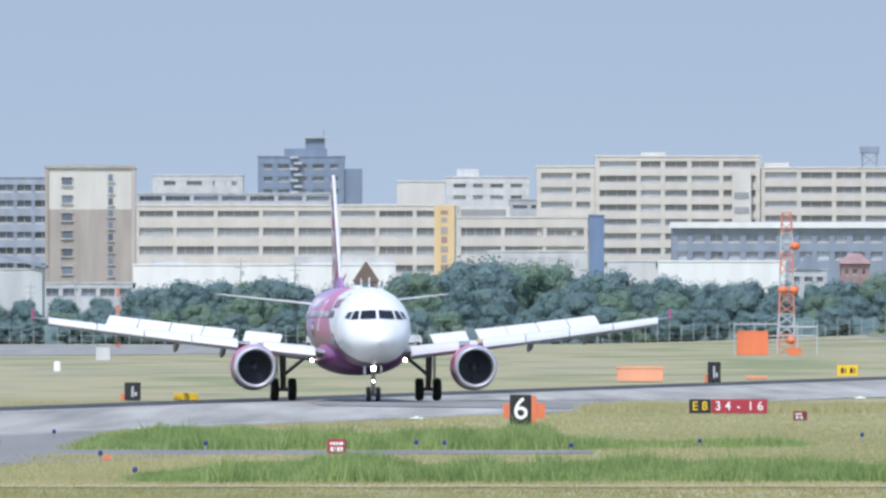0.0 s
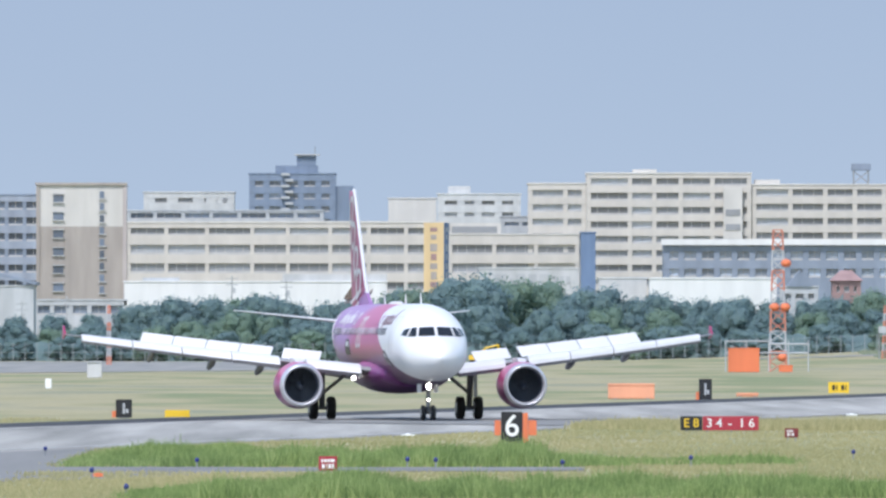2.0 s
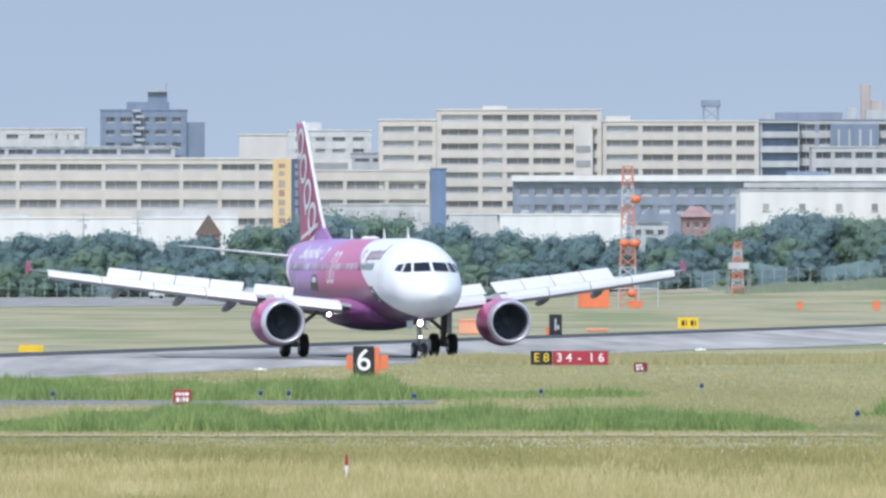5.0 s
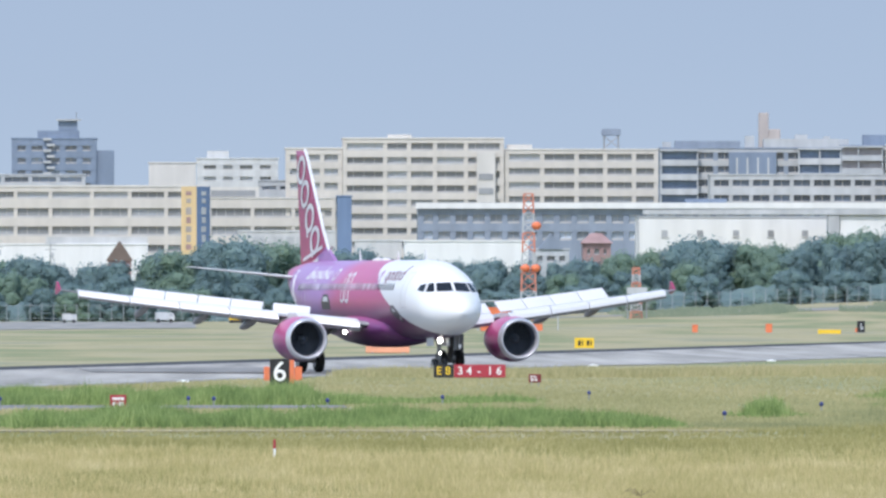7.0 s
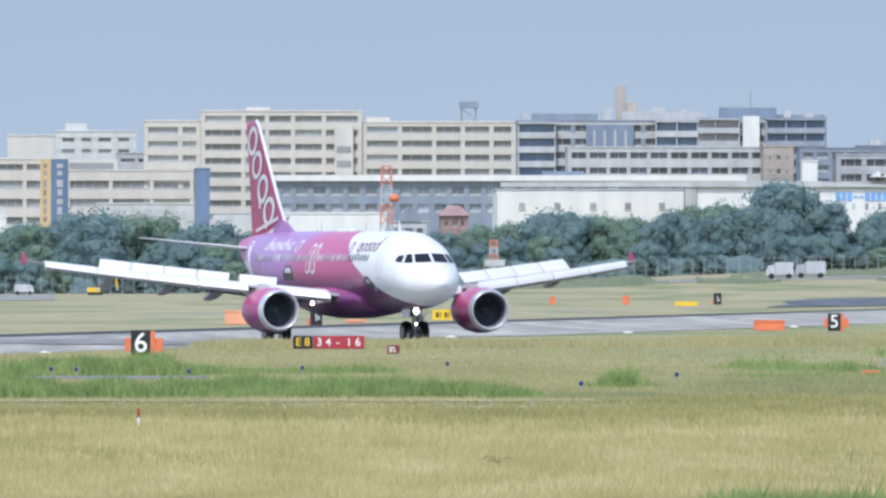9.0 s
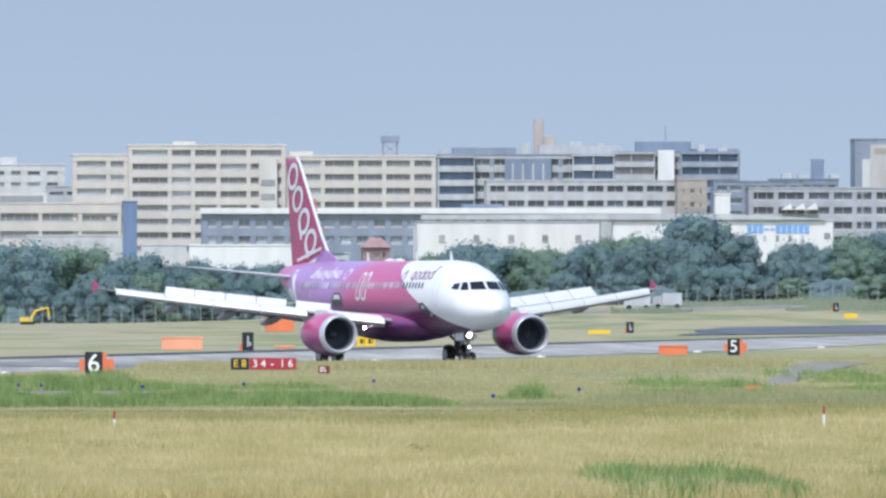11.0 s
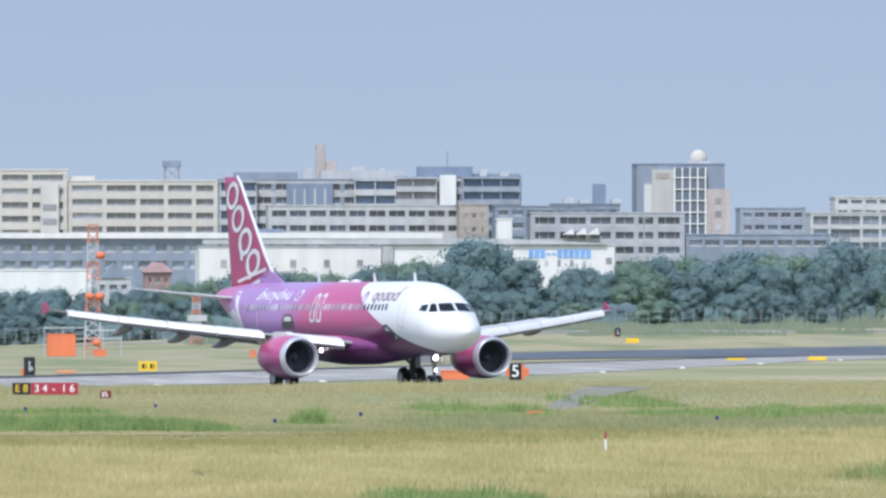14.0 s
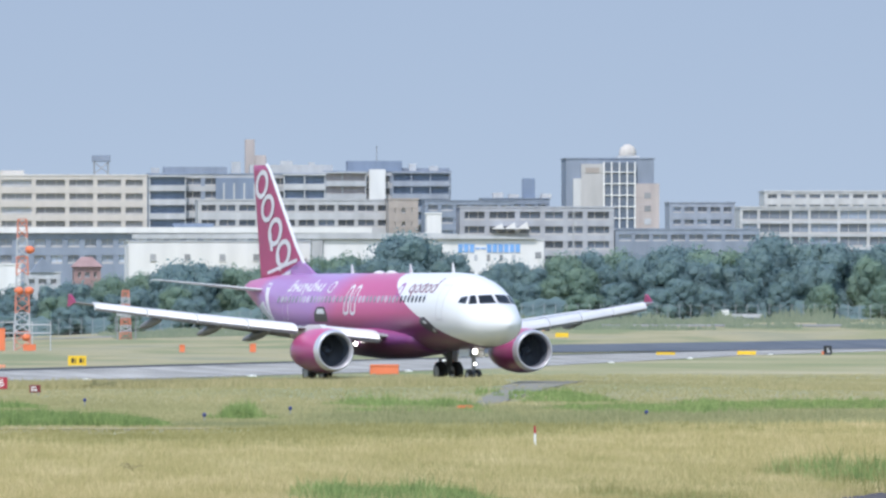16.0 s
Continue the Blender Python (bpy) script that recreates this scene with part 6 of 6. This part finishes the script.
def utility_pole(x, y, h):
    t = thing("utility_pole", "thin grey utility pole with a cross arm", "utility pole", (x, y, land(x, y)), "utility poles")
    bm = bmesh.new()
    rod(bm, (0, 0, -0.1), (0, 0, h), 0.16, 0.1, 8)
    part("pole", bm, M["grey"], t)
    for k in (0.4, 1.3):
        part("cross_arm", boxed(-0.9, 0.9, -0.06, 0.06, h - k - 0.1, h - k), M["steel"], t)
    part("transformer", boxed(0.12, 0.55, -0.2, 0.2, h - 2.6, h - 1.8, bevel=0.04), M["palegrey"], t)


for ux, uy, uh in ((-61.5, 2225, 8.8), (-30.2, 2228, 12.6), (-22.1, 2230, 12.2), (-55.0, 2232, 9.5), (139.5, 2245, 17.0)):
    utility_pole(ux, uy, uh)


def build_weed():
    rnd = random.Random(3)
    t = thing("dry_weed", "dead brown weed with bent twigs in the grass", "weed", (7.8, 230, land(7.8, 230)))
    bm = bmesh.new()
    rod(bm, (0, 0, -0.02), (0.05, 0, 0.28), 0.012, 0.008, 6)
    part("stem", bm, M["bark"], t)
    for i in range(9):
        z = 0.12 + 0.04 * i
        a = rnd.uniform(-1, 1)
        bm = bmesh.new()
        p = Vector((0.04, 0, min(z, 0.28)))
        q = p + Vector((a * 0.3, rnd.uniform(-0.1, 0.1), rnd.uniform(0.02, 0.16)))
        rod(bm, p, q, 0.007, 0.004, 5)
        rod(bm, q, q + Vector((a * 0.12, 0, -0.06)), 0.005, 0.003, 5)
        part("twig", bm, M["bark"], t)


build_weed()


# ---- grass ----
def on_pavement(x, y):
    if x > 18.5 and y < np.interp(x, (18.5, 20, 21.6, 24.3, 30), (149, 172, 191, 206, 236)):
        return True
    if runway_x(y, -0.04) < x < runway_x(y, 1.01):
        return True
    if y < 640 and x < -13 and y > 446:
        return True
    if 482 < y < 501 and x < 5:
        return True
    wob = 0.5 * noise.noise((y * 0.06, x * 0.4, 0))
    if noise.noise((x * 1.3, y * 0.11, 5)) > 0.25:
        return False
    return 548 < y < 698 and np.interp(y, (550, 587, 671, 690), (33.0, 35.6, 41.2, 42.4)) - 0.2 + wob < x < np.interp(y, (550, 563, 605, 694, 740), (34.5, 35.9, 39.0, 46.9, 51.0)) + 0.3 + wob


def blades(name, label, spots, material, spread, thin=1.0, each=5):
    rnd = random.Random(len(spots) % 1000)
    verts, faces = [], []
    for x, y, h in spots:
        z = land(x, y)
        for k in range(each):
            bx, by = x + rnd.gauss(0, spread), y + rnd.gauss(0, spread)
            hh = h * rnd.uniform(0.4, 1.15) * (1.35 if rnd.random() < 0.08 else 1.0)
            w = (0.012 + 0.04 * h * rnd.uniform(0.5, 1.2)) * thin
            i0 = len(verts)
            lean = rnd.gauss(0, 0.26) * hh
            verts += [(bx - w, by, z), (bx + w, by + 0.01, z), (bx + lean + w * 0.3, by + rnd.gauss(0, 0.1) * hh, z + hh)]
            faces.append((i0, i0 + 1, i0 + 2))
    me = bpy.data.meshes.new(name)
    me.from_pydata(verts, [], faces)
    me.materials.append(material)
    return tagged(new(name, me), label, "grass", kind="stuff")


def straw_edge(x):
    """How far out the tall straw reaches."""
    return float(np.interp(x, (-8, 7, 18, 30, 43), (324, 298, 312, 368, 430)))


def build_grass():
    rnd = random.Random(11)
    dry, mown, short, lush, scrub = [], [], [], [], []

    def patchy(x, y):
        return noise.noise((x * 0.09, y * 0.018, 0)) + 0.5 * noise.noise((x * 0.4, y * 0.07, 3))

    # tall straw in front, olive grass behind it
    for i in range(88000):
        y = 1 / rnd.uniform(1 / 402, 1 / 158)
        x = rnd.uniform(-0.033 * y - 1, 0.083 * (y + 129))
        if on_pavement(x, y) or y > 392 and x < 16 and rnd.random() < 0.75:
            continue
        p = patchy(x, y)
        k = smooth_step(28, -28, y - straw_edge(x) - 22 * p)
        green = smooth_step(-0.1, -0.5, p)
        if rnd.random() < k * (1 - 0.6 * green):
            dry.append((x, y, 0.32 + 0.12 * p))
        else:
            mown.append((x, y, (0.26 + 0.1 * p) * (1 - 0.65 * smooth_step(355, 372, y) * smooth_step(22, 15, x))))
    # short grass out to the runway
    for i in range(62000):
        y = 1 / rnd.uniform(1 / 900, 1 / 396)
        x = rnd.uniform(-0.04 * y - 2, 0.088 * (y + 129))
        if on_pavement(x, y) or y > path_y(x) - 11 and x < 60 and runway_x(y, 1.04) < x < runway_x(y, 1.04) + 6 and y < 745:
            continue
        if x < 44 and y > path_y(x) - 13:
            continue
        short.append((x, y, 0.11 + 0.05 * patchy(x, y)))
    # raised verge before the exit taxiway
    for i in range(17000):
        x = rnd.uniform(6, 64)
        y = path_y(min(x, 47)) - rnd.uniform(13, 40)
        if not on_pavement(x, y) and not (x > np.interp(y, (550, 671, 700), (33, 41, 43)) and x < 52):
            short.append((x, y, (0.4 + 0.12 * noise.noise((x * 0.3, y * 0.1, 2))) * smooth_step(66, 48, x)))
    # lush green strips, clumps and greyer scrub
    for bed, x0, x1, y0, y1, h, n in ((lush, -12.5, 6.5, 501, 518, 0.62, 8000), (lush, -8.6, 14.6, 402, 420, 0.56, 15000), (lush, 6, 13, 506, 530, 0.3, 600),
                                      (lush, 18.1, 19.3, 447, 451, 0.72, 220), (lush, 17.2, 20.4, 442, 455, 0.26, 160),
                                      (lush, 33.5, 42, 470, 512, 0.36, 1500), (lush, 40, 50, 500, 540, 0.36, 1300), (lush, 47, 62, 520, 556, 0.32, 900), (lush, 24, 31, 476, 500, 0.26, 350),
                                      (lush, 26, 32.6, 515, 545, 0.42, 700), (lush, 35.6, 41, 556, 606, 0.36, 900), (lush, -13, -6, 516, 585, 0.3, 1200),
                                      (lush, 9.2, 13.4, 158, 178, 0.5, 4200), (mown, 9.0, 13.8, 158, 186, 0.42, 1400),
                                      (scrub, 19.5, 46, 408, 462, 0.34, 6000), (scrub, 14.2, 20, 400, 410, 0.24, 900), (scrub, 20, 62, 470, 530, 0.22, 2600),
                                      (lush, 15.8, 18.4, 168, 182, 0.36, 600), (mown, 15.6, 18.6, 168, 184, 0.42, 1500),
                                      (lush, 22.4, 27.5, 204, 226, 0.54, 1900), (mown, 22.0, 27.5, 200, 230, 0.5, 1800)):
        for i in range(n):
            u, v = rnd.random(), rnd.random()
            x = x0 + (x1 - x0) * u
            y = y0 + (y1 - y0) * v
            p = noise.noise((x * 0.55, y * 0.1, 7)) + 0.5 * noise.noise((x * 2.2, y * 0.3, 1))
            if on_pavement(x, y) or p < -0.4 + 0.5 * rnd.random() - 0.3 or rnd.random() > min(1, 0.2 + 5 * min(u, 1 - u, v * 2)):
                continue
            bed.append((x, y, h * max(0.3, 0.78 + 0.8 * p) * min(1, 0.4 + 4 * min(u, 1 - u))))
    blades("dry_grass", "tall straw-coloured dry grass", dry, M["dry"], 0.14, 0.75, 7)
    blades("mown_grass", "olive green and yellow airfield grass", mown, M["mown"], 0.18, 0.9, 6)
    blades("short_grass", "short mown green and straw grass by the runway", short, M["short"], 0.3, 1.6, 5)
    blades("lush_grass", "taller lush green grass strips", lush, M["lush"], 0.16, 0.8, 6)
    blades("scrub_grass", "low grey-green scrubby grass", scrub, M["scrub"], 0.18, 0.9, 6)
    # rough far vegetation along the fence
    verts, faces = [], []
    for i in range(34000):
        x, y = rnd.uniform(60, 236), rnd.uniform(2010, 2112)
        if noise.noise((x * 0.06, y * 0.03, 1)) < -0.05:
            continue
        z = land(x, y)
        h = rnd.uniform(0.35, 1.0) * (0.7 + noise.noise((x * 0.2, y * 0.05, 4))) * (1 + 0.9 * smooth_step(110, 140, x) * smooth_step(2060, 2090, y))
        if 2044 < y < 2074:
            continue
        i0 = len(verts)
        verts += [(x - 0.2, y, z), (x + 0.2, y, z), (x + rnd.uniform(-0.3, 0.3), y, z + h)]
        faces.append((i0, i0 + 1, i0 + 2))
    me = bpy.data.meshes.new("rough_scrub")
    me.from_pydata(verts, [], faces)
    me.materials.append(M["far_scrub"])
    tagged(new("rough_scrub", me), "rough scrub before the fence in haze-tinted grey-green", "scrub", kind="stuff")


build_grass()


# ---- what moves ----
ROLL = (
    (0, -3.20, 762.7, 0.05, 4.41),
    (0.5, -2.47, 759.2, 0.05, 5.32),
    (1, -1.59, 755.3, 0.05, 6.14),
    (1.5, -0.67, 751.1, 0.05, 6.90),
    (2, 0.36, 746.9, 0.06, 7.59),
    (2.5, 1.34, 742.6, 0.06, 8.22),
    (3, 2.48, 738.3, 0.06, 8.81),
    (3.5, 3.62, 734.3, 0.06, 9.45),
    (4, 4.91, 730.4, 0.06, 10.09),
    (4.5, 6.17, 726.7, 0.06, 10.58),
    (4.75, 6.80, 725.0, 0.06, 10.79),
    (5.4, 8.53, 720.8, 0.07, 11.49),
    (6.1, 10.47, 716.9, 0.07, 12.26),
    (7, 13.28, 712.6, 0.07, 13.27),
    (7.5, 14.64, 710.5, 0.08, 13.62),
    (8, 16.21, 708.7, 0.09, 14.15),
    (8.5, 17.78, 707.0, 0.10, 14.77),
    (8.7, 18.36, 706.3, 0.11, 15.02),
    (9.3, 20.50, 704.4, 0.12, 15.73),
    (9.9, 22.55, 702.5, 0.14, 16.42),
    (10.5, 24.61, 700.5, 0.15, 17.10),
    (11, 26.41, 698.6, 0.16, 17.63),
    (11.5, 28.06, 696.5, 0.19, 17.82),
    (12, 29.76, 694.1, 0.21, 18.24),
    (12.5, 31.39, 691.3, 0.24, 18.72),
    (13, 33.06, 688.1, 0.26, 19.11),
    (13.5, 34.50, 684.3, 0.29, 19.40),
    (14, 36.01, 679.8, 0.32, 19.55),
    (14.5, 37.27, 674.7, 0.34, 19.72),
    (15, 38.58, 668.7, 0.37, 19.81),
    (15.5, 39.63, 662.0, 0.39, 19.80),
    (16, 40.65, 654.3, 0.42, 19.54),
)


def motions():
    walk(AIRLINER, [(t, pose(x, y, z, 0, 0, turn - 90)) for t, x, y, z, turn in ROLL])
    for sp, base in SPOILERS:
        walk(sp, [(t, base @ pose(0, 0, 0, 0, a, 0)) for t, a in ((0, 42), (11.8, 42), (12.3, 34), (12.6, 27), (13.0, 15), (13.4, 7), (13.8, 0), (16, 0))])
    # wheels turn with the way rolled
    way = [0.0]
    for a, b in zip(ROLL, ROLL[1:]):
        way.append(way[-1] + math.hypot(b[1] - a[1], b[2] - a[2]))
    times = [r[0] for r in ROLL]
    for w, r in WHEELS:
        at = w.location.copy()
        step = 0.05 if r < 0.5 else 0.1
        n = int(round(16 / step))
        walk(w, [(i * step, pose(*at, 0, math.degrees(float(np.interp(i * step, times, way)) / r), 0)) for i in range(n + 1)])
    # traffic along the far fence: place at one time and a steady speed
    for v, x, y, speed, at in DRIVING:
        k = v.scale.x
        rows = []
        for t in (0, 4, 8, 10.8, 12, 13.2, 14.6, 16):
            px = x + speed * (at - t)
            if at < 10 and t > 10.8:  # the first two pull up
                px = x - speed * 2.8 - 8.5 * smooth_step(9.6, 14.6, t) + 1.3
            rows.append((t, pose(px, y, land(px, y), 0, 0, 180) @ Matrix.Diagonal((k, k, k, 1))))
        walk(v, rows)
    walk(ADVERT, [(t, pose(0.3, 2560, 9, 0, 0, -a)) for t, a in ((0, 2), (1.5, 10), (7, 41), (8.6, 55), (11, 76), (16, 118))])


motions()
